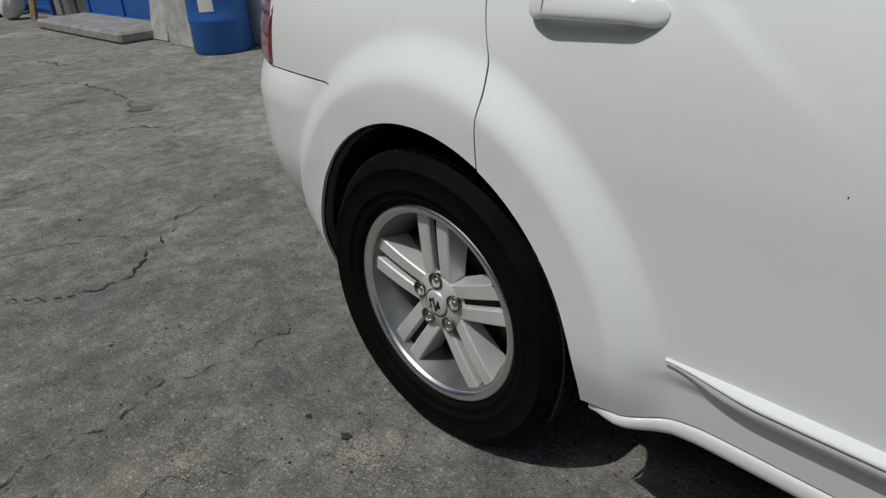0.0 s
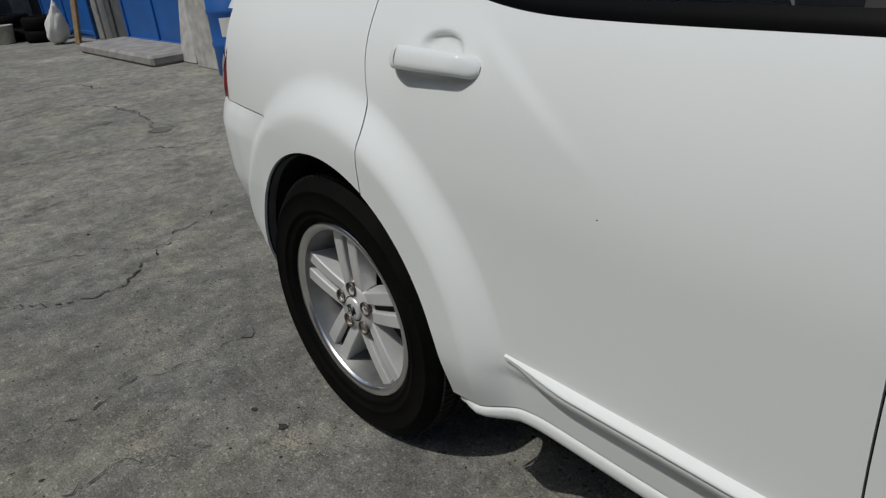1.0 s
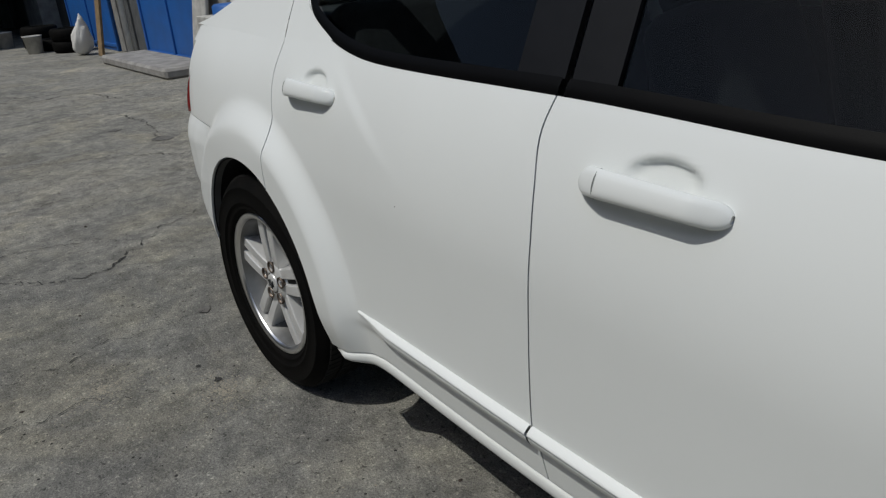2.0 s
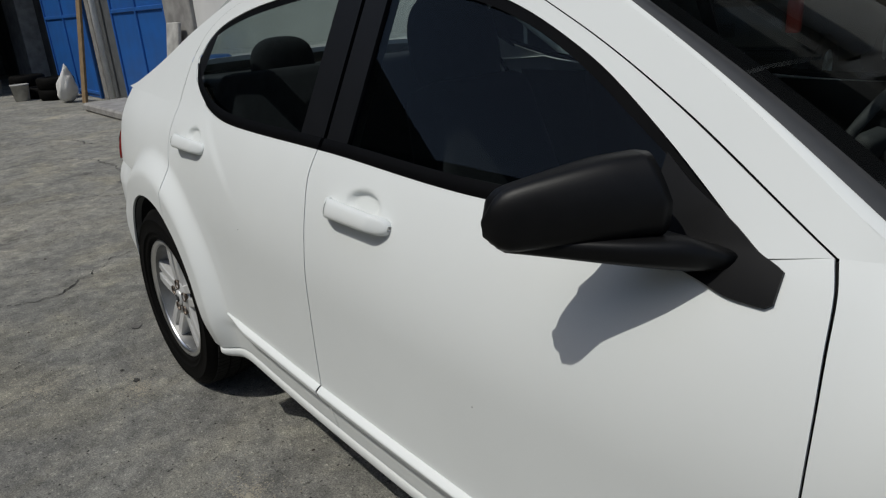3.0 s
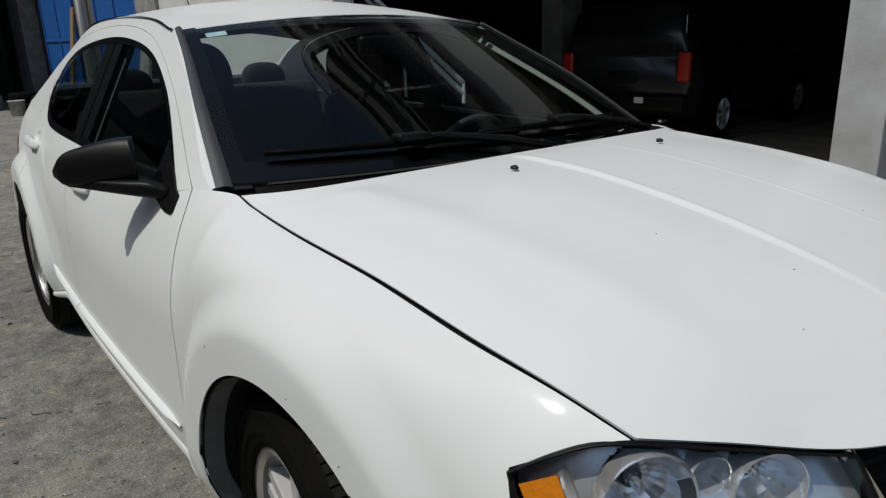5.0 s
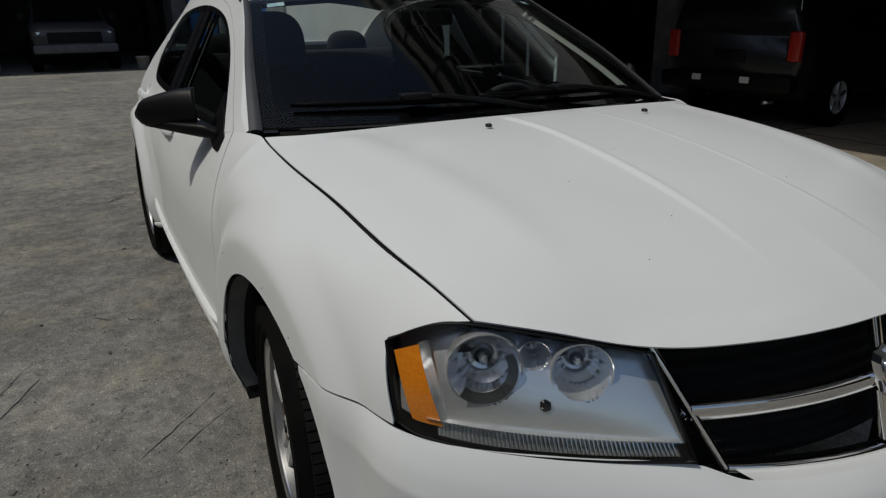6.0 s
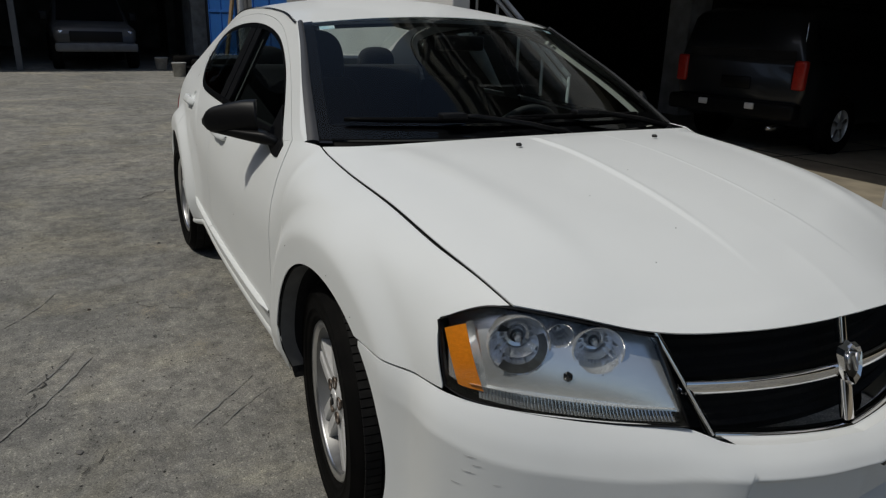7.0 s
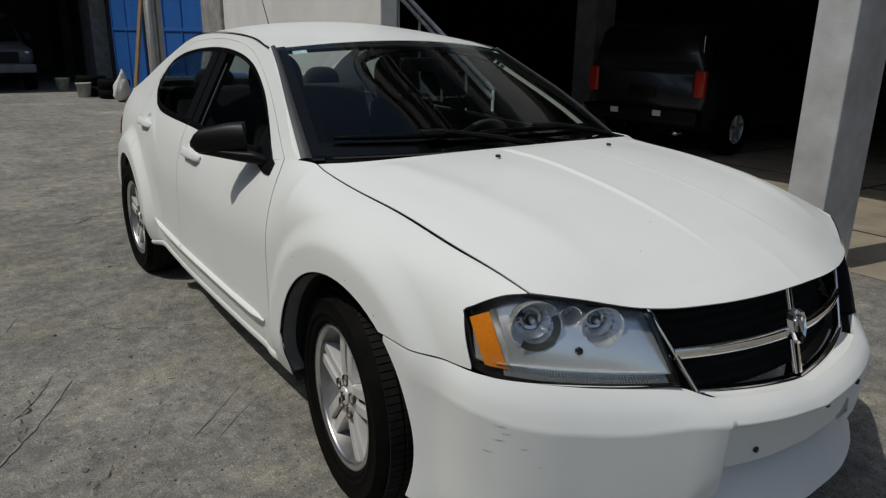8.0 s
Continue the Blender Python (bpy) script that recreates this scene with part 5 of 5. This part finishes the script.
pebbles(2600, -6, 2.5, -3.2, -.2, .0012, .005, M_CONC, "pale grit scattered on the concrete", "pale_grit", 4)


M_STONE = mat("brown_stone", (.06, .045, .035), .9, var=.5, scale=40)


def stain(x, y, r, mt, seed, nm="oil_spot"):
    rnd = random.Random(seed)
    bm = bmesh.new()
    c = bm.verts.new((x, y, .0042))
    ring = [bm.verts.new((x + r * rnd.uniform(.5, 1.15) * math.cos(k * .35), y + r * rnd.uniform(.5, 1.15) * math.sin(k * .35), .0042)) for k in range(18)]
    for k in range(18):
        bm.faces.new((c, ring[k], ring[(k + 1) % 18]))
    part(nm, bm, mt, ground, shade=False)


M_OIL = mat("old_oil_stain", (.09, .087, .08), .95, second=(.15, .145, .135), scale=25)
for k, (x, y, r) in enumerate(((-1.66, -1.055, .010), (-1.53, -1.037, .016), (-2.06, -.87, .03), (.77, -1.55, .016), (.62, -1.43, .010), (-5.33, .07, .10), (-6.03, -.10, .06), (-.08, -1.22, .012))):
    stain(x, y, r, M_OIL if k > 1 else M_CRACK, 20 + k)


pebbles(70, -5, 2.5, -3.0, -.3, .005, .013, M_STONE, "small brown stones on the concrete", "loose_stones", 5)

M_MARK = mat("rubbed_tyre_mark", (.190, .186, .171), .95, second=(.250, .244, .224), scale=34)
for k, (pts, wide) in enumerate((([(.60, -1.80), (.30, -1.62), (-.02, -1.46)], .012), ([(.78, -1.19), (.62, -1.04), (.47, -.90)], .009), ([(.30, -1.74), (.12, -1.63), (-.05, -1.55)], .008), ([(.84, -1.12), (.70, -.98), (.60, -.86)], .006), ([(-.30, -1.95), (-.62, -1.72), (-.90, -1.60)], .008))):
    part("tyre_mark", crack(pts, wide, 60 + k, .12), M_MARK, ground, shade=False)
M_SAND = mat("pale_sand", (.40, .36, .28), .95, second=(.30, .275, .22), scale=60)


def sand(spots, n, seed):
    """Fine pale sand lying in thin drifts."""
    rnd = random.Random(seed)
    bm = bmesh.new()
    for x0, y0, rx, ry in spots:
        for _ in range(n):
            a, q = rnd.uniform(0, 6.283), abs(rnd.gauss(0, .5))
            x, y, r = x0 + rx * q * math.cos(a), y0 + ry * q * math.sin(a), rnd.uniform(.0015, .0045)
            ring = [bm.verts.new((x + r * rnd.uniform(.5, 1.2) * math.cos(b), y + r * rnd.uniform(.5, 1.2) * math.sin(b), .0008)) for b in (0, 1.5, 3.1, 4.6)]
            top = bm.verts.new((x, y, r * .45))
            for k in range(4):
                bm.faces.new((ring[k], ring[(k + 1) % 4], top))
    return tagged(part("sand", bm, M_SAND, None, shade=False), "thin drifts of pale sand on the concrete", "sand", kind="stuff")


sand(((-.62, -1.55, .16, .30), (-.40, -1.22, .26, .22), (-.56, -1.02, .20, .14), (.08, -1.05, .30, .20), (-1.45, -1.05, .22, .14), (-1.75, -1.35, .28, .22)), 700, 8)

# blue sheet gates and posts
def gate(x0, x1, label):
    g = empty("metal_gate", label, "gate", (x0, FY, 0), "blue gates")
    part("gate_sheet", box(x1 - x0, .03, 2.9, ((x1 - x0) / 2, 0, 1.455), .004, 1), M_BLUE, g, shade=False)
    n = 2
    for k in range(n + 1):
        part("gate_stile", box(.06, .05, 2.9, (.03 + k * (x1 - x0 - .06) / n, -.02, 1.455), .006, 1), M_BLUE, g, shade=False)
    for z in (.10, 1.5, 2.86):
        part("gate_rail", box(x1 - x0 - .12, .045, .06, ((x1 - x0) / 2, -.018, z), .006, 1), M_BLUE, g, shade=False)
    return g


gate(-11.45, -8.95, "blue painted sheet metal gate on a raised sill")
gate(-16.2, -13.1, "blue painted sheet metal gate beside the yard")
wall("wall_pier", -8.95, -8.0, FY - .05, FY + .35, 0, 4.2, M_CONC, "grey concrete gate pier", "pier")
wall("wall_pier_dark", -12.4, -11.45, FY, FY + .3, 0, 4.2, M_GREYSTEEL, "dark grey steel gate post", "pier")
wall("wall_pier_pale", -13.1, -12.4, FY + .02, FY + .3, 0, 4.2, M_CONC, "weathered grey wall pier", "pier")
wall("wall_gate_head", -16.2, -8.0, FY + .02, FY + .3, 2.93, 4.4, M_CONC, "grey concrete lintel over the gates", "lintel")
wall("wall_far", -30, -16.2, FY + .3, FY + .6, 0, 4.2, M_DARKW, "dark yard wall")
wall("wall_pier_far", -20.2, -18.6, FY - .1, FY + .3, 0, 4.2, M_CONC, "pale concrete pier", "pier")
wall("kerb_step", -11.5, -8.6, FY - .75, FY - .05, 0, .13, M_CONC, "low crumbling concrete step before the gate", "step", .03)
pole = part("pole", tube([(-12.05, FY - .12, 0), (-12.05, FY - .12, 4.3)], .055, 14), M_WHITESTEEL)
tagged(pole, "white painted steel pole standing by the gate", "pole")


def plank(x, y, lean, label):
    ob = part("plank", box(.24, .045, 2.1, (0, 0, 1.05), .006, 1), M_WOOD, None, shade=False)
    ob.matrix_world = Matrix.Translation((x, y, .0)) @ Matrix.Rotation(radians(-lean), 4, 'X')
    return tagged(ob, label, "plank")


plank(-12.75, FY - .42, 9, "raw tan wooden plank leaning on the wall")


def barrel(x, y):
    ob = empty("barrel", "blue plastic drum with a pale label", "barrel", (x, y, 0))
    prof = [(.001, 0), (.27, 0), (.285, .02), (.285, .28), (.295, .30), (.295, .33), (.285, .35), (.285, .60), (.295, .62), (.295, .65), (.285, .67), (.28, .88), (.25, .90), (.001, .90)]
    bm = lathe([(r, z) for r, z in prof], 40)
    bm.transform(Matrix.Rotation(radians(90), 4, 'X'))
    bmesh.ops.recalc_face_normals(bm, faces=bm.faces)
    part("drum", bm, M_BLUE, ob)
    part("drum_label", grid(lambda u, v: Vector((.288 * math.cos(-1.1 + .5 * u), .288 * math.sin(-1.1 + .5 * u), .40 + .18 * v)), 8, 2), M_WALL, ob, "pale paper label")
    return ob


barrel(-7.05, FY - .32)
M_BOARD = mat("weathered_white_board", (.52, .51, .48), .9, second=(.33, .32, .30), scale=7, bump=.3, bump_scale=50)


def board(x, y, w, h, d, lean, label, nm="board"):
    ob = part(nm, box(w, d, h, (0, 0, h / 2), .01, 1), M_BOARD, None, shade=False)
    ob.matrix_world = Matrix.Translation((x, y, 0)) @ Matrix.Rotation(radians(-lean), 4, 'X')
    return tagged(ob, label, nm)


board(-8.45, FY - .35, .42, 1.3, .05, 10, "weathered white board leaning on the pier")
board(-7.75, FY - .30, .55, .75, .28, 0, "stained white cabinet box beside the drum", "box")


def sack(x, y, label):
    bm = bmesh.new()
    bmesh.ops.create_uvsphere(bm, u_segments=28, v_segments=16, radius=1)
    for v in bm.verts:
        w = noise.noise(v.co * 2.3) * .28 + noise.noise(v.co * 5.1) * .12
        k = .25 + .95 * (1 - v.co.z) / 2
        v.co = Vector((v.co.x * .24 * k * (1 + w) + .16 * (v.co.z + 1), v.co.y * .20 * k * (1 + w), max((v.co.z + 1) * .34 * (1 + .3 * w), 0)))
    ob = part("sack", bm, M_WALL)
    ob.location = (x, y, 0)
    return tagged(ob, label, "sack")


sack(-13.35, FY - .55, "crumpled white sack lying against the wall")


# junk along the far wall
def old_tyre(x, y, z=0.0, flat_=True):
    ob = part("old_tyre", lathe([(.20, .0), (.21, -.01), (.30, -.012), (.335, .02), (.34, .10), (.335, .17), (.30, .20), (.21, .20), (.20, .19), (.20, 0)], 36), M_TYRE)
    ob.matrix_world = Matrix.Translation((x, y, z)) @ (Matrix.Rotation(radians(90), 4, 'X') @ Matrix.Translation((0, .012, 0)) if flat_ else Matrix.Translation((0, 0, .34)))
    return tagged(ob, "worn black tyre lying by the wall", "tyre", "old tyres")


for x, y, z in ((-14.3, 1.5, 0), (-14.3, 1.5, .212), (-15.1, 1.4, 0), (-15.9, 1.3, 0), (-15.9, 1.3, .212)):
    old_tyre(x, y, z)


def bucket(x, y, label):
    ob = part("bucket", lathe([(.001, 0), (.13, 0), (.16, .30), (.17, .30), (.17, .32), (.15, .32), (.12, .02), (.001, .02)], 28), M_BOARD)
    ob.data.transform(Matrix.Rotation(radians(90), 4, 'X'))
    ob.location = (x, y, 0)
    return tagged(ob, label, "bucket")


bucket(-14.8, .95, "grimy white plastic bucket on the ground")
bucket(-16.9, .8, "grimy white plastic bucket on the ground")


# background vehicles
def hull(stations, seg=20):
    """A closed body from stations (x, half width at foot, half width at shoulder, z foot, z shoulder, z top, half width at top)."""
    bm = bmesh.new()
    rings = []
    for x, wf, ws, z0, z1, z2, wt in stations:
        pts = [(-wf, z0), (-wf - .02, z0 + .12), (-ws, (z0 + z1) / 2), (-ws, z1 - .05), (-ws + .03, z1), (-wt - .03, z2 - .06), (-wt + .04, z2), (wt - .04, z2), (wt + .03, z2 - .06), (ws - .03, z1), (ws, z1 - .05), (ws, (z0 + z1) / 2), (wf + .02, z0 + .12), (wf, z0)]
        rings.append([bm.verts.new((x, y, z)) for y, z in pts])
    n = len(rings[0])
    for a, b in zip(rings, rings[1:]):
        for k in range(n):
            bm.faces.new((a[k], a[(k + 1) % n], b[(k + 1) % n], b[k]))
    bm.faces.new(rings[0])
    bm.faces.new(rings[-1][::-1])
    bmesh.ops.recalc_face_normals(bm, faces=bm.faces)
    return bm


def plain_wheel(parent, x, y, r=.37, s=1):
    w = part("wheel", lathe([(.20, -.02), (.24, -.03), (r - .03, -.03), (r, 0), (r, .18), (r - .03, .21), (.2, .2)], 36), M_TYRE, parent)
    w.matrix_local = Matrix.Translation((x, y, r)) @ (Matrix.Rotation(math.pi, 4, 'Z') if s > 0 else Matrix.Identity(4))
    part("rim", lathe([(.21, -.015), (.19, .02), (.12, .0), (.05, -.012), (.001, -.014)], 30), M_ALLOY, w)
    for k in range(5):
        b = box(.05, .03, .15, (0, .0, .12), .008, 1)
        b.transform(Matrix.Rotation(k * 2 * math.pi / 5, 4, 'Y'))
        part("spoke", b, M_MACH, w)
    return w


def dark_suv(m, lamps=True):
    v = empty("suv", "black sport utility vehicle parked in the dark garage", "car")
    part("body", hull([(-2.25, .78, .86, .52, 1.08, 1.12, .84), (-2.2, .82, .90, .45, 1.10, 1.68, .70), (-1.9, .84, .92, .36, 1.10, 1.76, .70), (0, .86, .93, .34, 1.08, 1.78, .70), (.55, .86, .93, .34, 1.06, 1.72, .68), (1.1, .86, .92, .34, 1.04, 1.12, .78), (2.0, .84, .90, .36, .98, 1.02, .76), (2.25, .78, .82, .45, .88, .90, .70)]), M_SUV, v)
    part("rear_window", grid(lambda a, b: Vector((-2.262 + .11 * b, (2 * a - 1) * (.74 - .09 * b), 1.16 + .46 * b)), 8, 6), M_FRIT, v, "dark rear glass")
    for s in (-1, 1):
        part("side_window", grid(lambda a, b: Vector((-1.95 + 2.55 * a * (1 - .08 * b), s * (.925 - .19 * b), 1.14 + .50 * b)), 10, 5), M_FRIT, v, "dark side glass")
        if not lamps:
            continue
        part("tail_lamp", box(.10, .15, .34, (-2.235, s * .815, .99), .03, 2), M_TAIL, v, "red and orange tail lamp")
        part("bumper_lamp", box(.03, .12, .075, (-2.41, s * .33, .60), .012, 2), M_WALL, v, "small white reflector")
        part("mirror", box(.12, .20, .16, (.72, s * 1.02, 1.14), .04, 2), M_BLACK, v)
        part("roof_rail", tube([(-1.7, s * .62, 1.80), (-1.5, s * .62, 1.83), (.3, s * .62, 1.83), (.5, s * .62, 1.80)], .018, 8), M_BLACK, v)
    part("rear_bumper", box(.20, 1.78, .20, (-2.30, 0, .56), .05, 3), M_BLACK, v)
    part("plate_recess", box(.02, .42, .15, (-2.262, 0, .86), .01, 1), M_BLACK, v)
    # Thin chrome strip put in as the highlight on the rear pillar.
    part("pillar_highlight", box(.02, .012, .42, (-2.20, -.79, 1.38), .004, 1), M_CHROME, v)
    part("exhaust", tube([(-2.42, -.62, .36), (-2.1, -.62, .36)], .03, 12), M_CHROME, v)
    for x in (-1.35, 1.4):
        for s in (-1, 1):
            plain_wheel(v, x, s * .93, .37, s)
    v.matrix_world = m
    return v


M_TAIL = mat("red_tail_lens", (.50, .025, .014), .3, coat=.3, var=.25, scale=40)
# White trucks' paint, darkened to carry the shade they stand in.
M_VANW = mat("shade_dark_white_paint", (.075, .075, .074), .4, coat=.1, var=.15, scale=3)
dark_suv(Matrix.Translation((-3.45, 8.32, -.064)) @ Matrix.Rotation(radians(97), 4, 'Z'))
other = dark_suv(Matrix.Translation((-6.6, 13.6, -.127)) @ Matrix.Rotation(radians(95), 4, 'Z'), False)
tagged(other, "second black utility vehicle deep in the garage")


def pickup(m, label):
    v = empty("pickup_truck", label, "truck")
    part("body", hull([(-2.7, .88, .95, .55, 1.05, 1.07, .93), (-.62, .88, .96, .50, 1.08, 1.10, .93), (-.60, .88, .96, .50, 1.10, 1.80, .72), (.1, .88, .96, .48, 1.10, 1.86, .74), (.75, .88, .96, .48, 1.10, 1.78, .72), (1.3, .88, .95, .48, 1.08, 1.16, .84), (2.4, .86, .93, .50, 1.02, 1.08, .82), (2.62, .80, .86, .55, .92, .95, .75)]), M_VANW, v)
    part("windshield", grid(lambda a, b: Vector((1.33 - .52 * b, (2 * a - 1) * (.80 - .09 * b), 1.18 + .58 * b)), 8, 5), M_FRIT, v, "dark windshield")
    part("grille", box(.05, 1.2, .26, (2.60, 0, .82), .02, 2), M_BLACK, v)
    part("bumper", box(.16, 1.86, .20, (2.64, 0, .56), .05, 2), M_GREYSTEEL, v)
    part("roof_light_bar", box(.10, 1.0, .06, (.15, 0, 1.89), .02, 2), M_WALL, v)
    for s in (-1, 1):
        part("headlight", box(.06, .26, .20, (2.58, s * .70, .86), .03, 2), M_REFL, v)
        part("mirror", box(.10, .20, .24, (1.0, s * 1.06, 1.28), .04, 2), M_BLACK, v)
        part("side_window", grid(lambda a, b: Vector((-.5 + 1.45 * a * (1 - .15 * b), s * (.955 - .2 * b), 1.16 + .52 * b)), 6, 4), M_FRIT, v, "dark side glass")
        for x in (-1.7, 1.75):
            plain_wheel(v, x, s * .97, .40, s)
    v.matrix_world = m
    return v


pickup(Matrix.Translation((-19.4, -.75, 0)) @ Matrix.Rotation(radians(2), 4, 'Z'), "white pickup truck facing the yard, shade put into its paint")
pickup(Matrix.Translation((-19.2, -4.1, 0)) @ Matrix.Rotation(radians(6), 4, 'Z'), "white utility truck parked in shade, darkened in its paint")
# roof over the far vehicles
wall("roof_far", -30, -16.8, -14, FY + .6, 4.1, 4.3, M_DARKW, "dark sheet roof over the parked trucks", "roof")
for y in (-2.4, -7.5):
    q = part("roof_post", box(.14, .14, 4.1, (0, 0, 2.05), .01, 1), M_GREYSTEEL, None, shade=False)
    q.location = (-17.0, y, 0)
    tagged(q, "dark steel post carrying the sheet roof", "post", "roof posts")
# Raised far above view to keep sky out of the side glass.
wall("wall_end_yard", -30.3, -30, -40, 3, 0, 18, M_DARKW, "unseen tall dark wall added for window reflections")

# Unseen wall, coloured dark so that the side windows reflect darkness.
M_DARKB = mat("dark_reflected_wall", (.05, .048, .045), .95, second=(.03, .029, .027), scale=.6, bump=.3, bump_scale=15)
wall("wall_opposite", -30, 16, -11.3, -11, 0, 9.0, M_DARKB, "unseen dark wall added across the yard for window reflections")
# Added out of view, pale and distant so the car's front stays bright.
wall("wall_front_yard", 38, 38.3, -11, 12, 0, 4, M_WALL, "unseen pale wall added to close the yard")
wall("wall_opposite_far", 16, 38, -11.3, -11, 0, 3, M_WALL, "unseen pale wall added along the yard")

# stair rail inside the opening
rail = empty("stair_rail", "white painted steel stair rail in the garage opening", "rail", (-4.6, 3.3, 0))
p0, p1 = Vector((-.9, 0, 2.35)), Vector((1.6, 0, .90))
for dz in (0, -.10):
    part("rail_bar", tube([p0 + Vector((0, 0, dz)), p1 + Vector((0, 0, dz))], .03, 10), M_WHITESTEEL, rail)
for k in range(6):
    b = p0.lerp(p1, k / 5)
    part("rail_post", tube([Vector((b.x, 0, max(b.z - .95, 0))), b], .018, 8), M_WHITESTEEL, rail)
part("stringer", box(3.0, .06, .22, (0, 0, 0), .01, 1, Matrix.Translation((.35, 0, .66)) @ Matrix.Rotation(radians(30.1), 4, 'Y')), M_WHITESTEEL, rail)

# wall vent
vent = empty("wall_vent", "grey slatted vent on the white wall", "vent", (-5.55, FY, 2.05))
part("backing", box(.24, .01, .24, (0, -.006, 0), .002, 1), M_GREYSTEEL, vent, shade=False)
for k in range(5):
    part("slat", box(.22, .02, .02, (0, -.018, -.09 + .045 * k), .003, 1), M_CONC, vent, shade=False)

# pale cabinet behind the column
cab = empty("cabinet", "pale grey metal cabinet standing in the garage", "cabinet", (-.1, 8.6, -.064))
part("body", box(.9, .6, 1.7, (0, 0, .86), .02, 2), M_COLUMN, cab, shade=False)
part("door", box(.84, .02, 1.55, (0, -.311, .87), .006, 1), M_COLUMN, cab, shade=False)

# joints of the garage floor
for k in range(5):
    j = part("floor_joint", box(15, .03, .002, (4.5, 4.2 + 2.1 * k, .006 - .012 * (1.2 + 2.1 * k)), .0), M_CRACK, None, shade=False)
    tagged(j, "dark joint in the garage floor", "joint", kind="structure")
for k in range(6):
    j = part("floor_joint", box(.03, 17, .002, (0, 0, 0), .0, m=Matrix.Translation((-2.4 + 2.2 * k, 11.5, .0085 - .102)) @ Matrix.Rotation(-math.atan(.012), 4, "X")), M_CRACK, None, shade=False)
    tagged(j, "dark joint in the garage floor", "joint", kind="structure")

# upper storeys over the garage: a shaded glazed storey, a beige parapet and its steel walkway
M_UPPER = mat("beige_render", (.46, .44, .37), .95, second=(.36, .34, .29), scale=1.2, bump=.3, bump_scale=25)
# The recessed storey's shade is put into this dark grey.
M_GLAZED = mat("shaded_storey_panels", (.10, .105, .10), .55, second=(.065, .07, .066), scale=.9)
wall("wall_upper", -16, 12, 3.9, 4.2, 7.6, 11.0, M_UPPER, "sunlit beige rendered parapet wall of the upper storey")
wall("wall_storey", -16, 12, 4.5, 4.8, 4.9, 7.6, M_GLAZED, "grey panelled upper storey wall with shade in its colour")
# Added strip, blocks the sky between parapet and storey in reflections.
wall("wall_gap_stop", -16, 12, 3.8, 4.85, 7.52, 7.66, M_CONC, "unseen concrete strip added to close the gap under the parapet", "cornice")
wall("wall_slab", -16, 12, 3.5, 4.8, 4.78, 5.0, M_CONC, "grey concrete floor slab edge", "slab")
frame_up = empty("roof_truss", "dark steel walkway truss fixed along the parapet", "truss", (0, 3.82, 7.6))
for dz in (.25, 1.15, 1.35, 2.5):
    part("chord", tube([(-15, 0, dz), (11, 0, dz)], .07, 8), M_GREYSTEEL, frame_up)
for k in range(14):
    part("strut", tube([(-15 + 2 * k, 0, .25), (-15 + 2 * k, 0, 2.5)], .045, 8), M_GREYSTEEL, frame_up)
for k in range(13):
    part("diagonal", tube([(-15 + 2 * k, 0, .25), (-13 + 2 * k, 0, 1.15)], .035, 8), M_GREYSTEEL, frame_up)
for k in range(5):
    br = part("bracket", tube([(-7 + 2.6 * k, 4.46, 5.1), (-7.3 + 2.6 * k, 4.1, 6.6), (-7.5 + 2.6 * k, 3.6, 7.5)], .05, 8), M_WHITESTEEL)
    tagged(br, "white steel bracket bracing the upper storey", "bracket", "roof brackets")
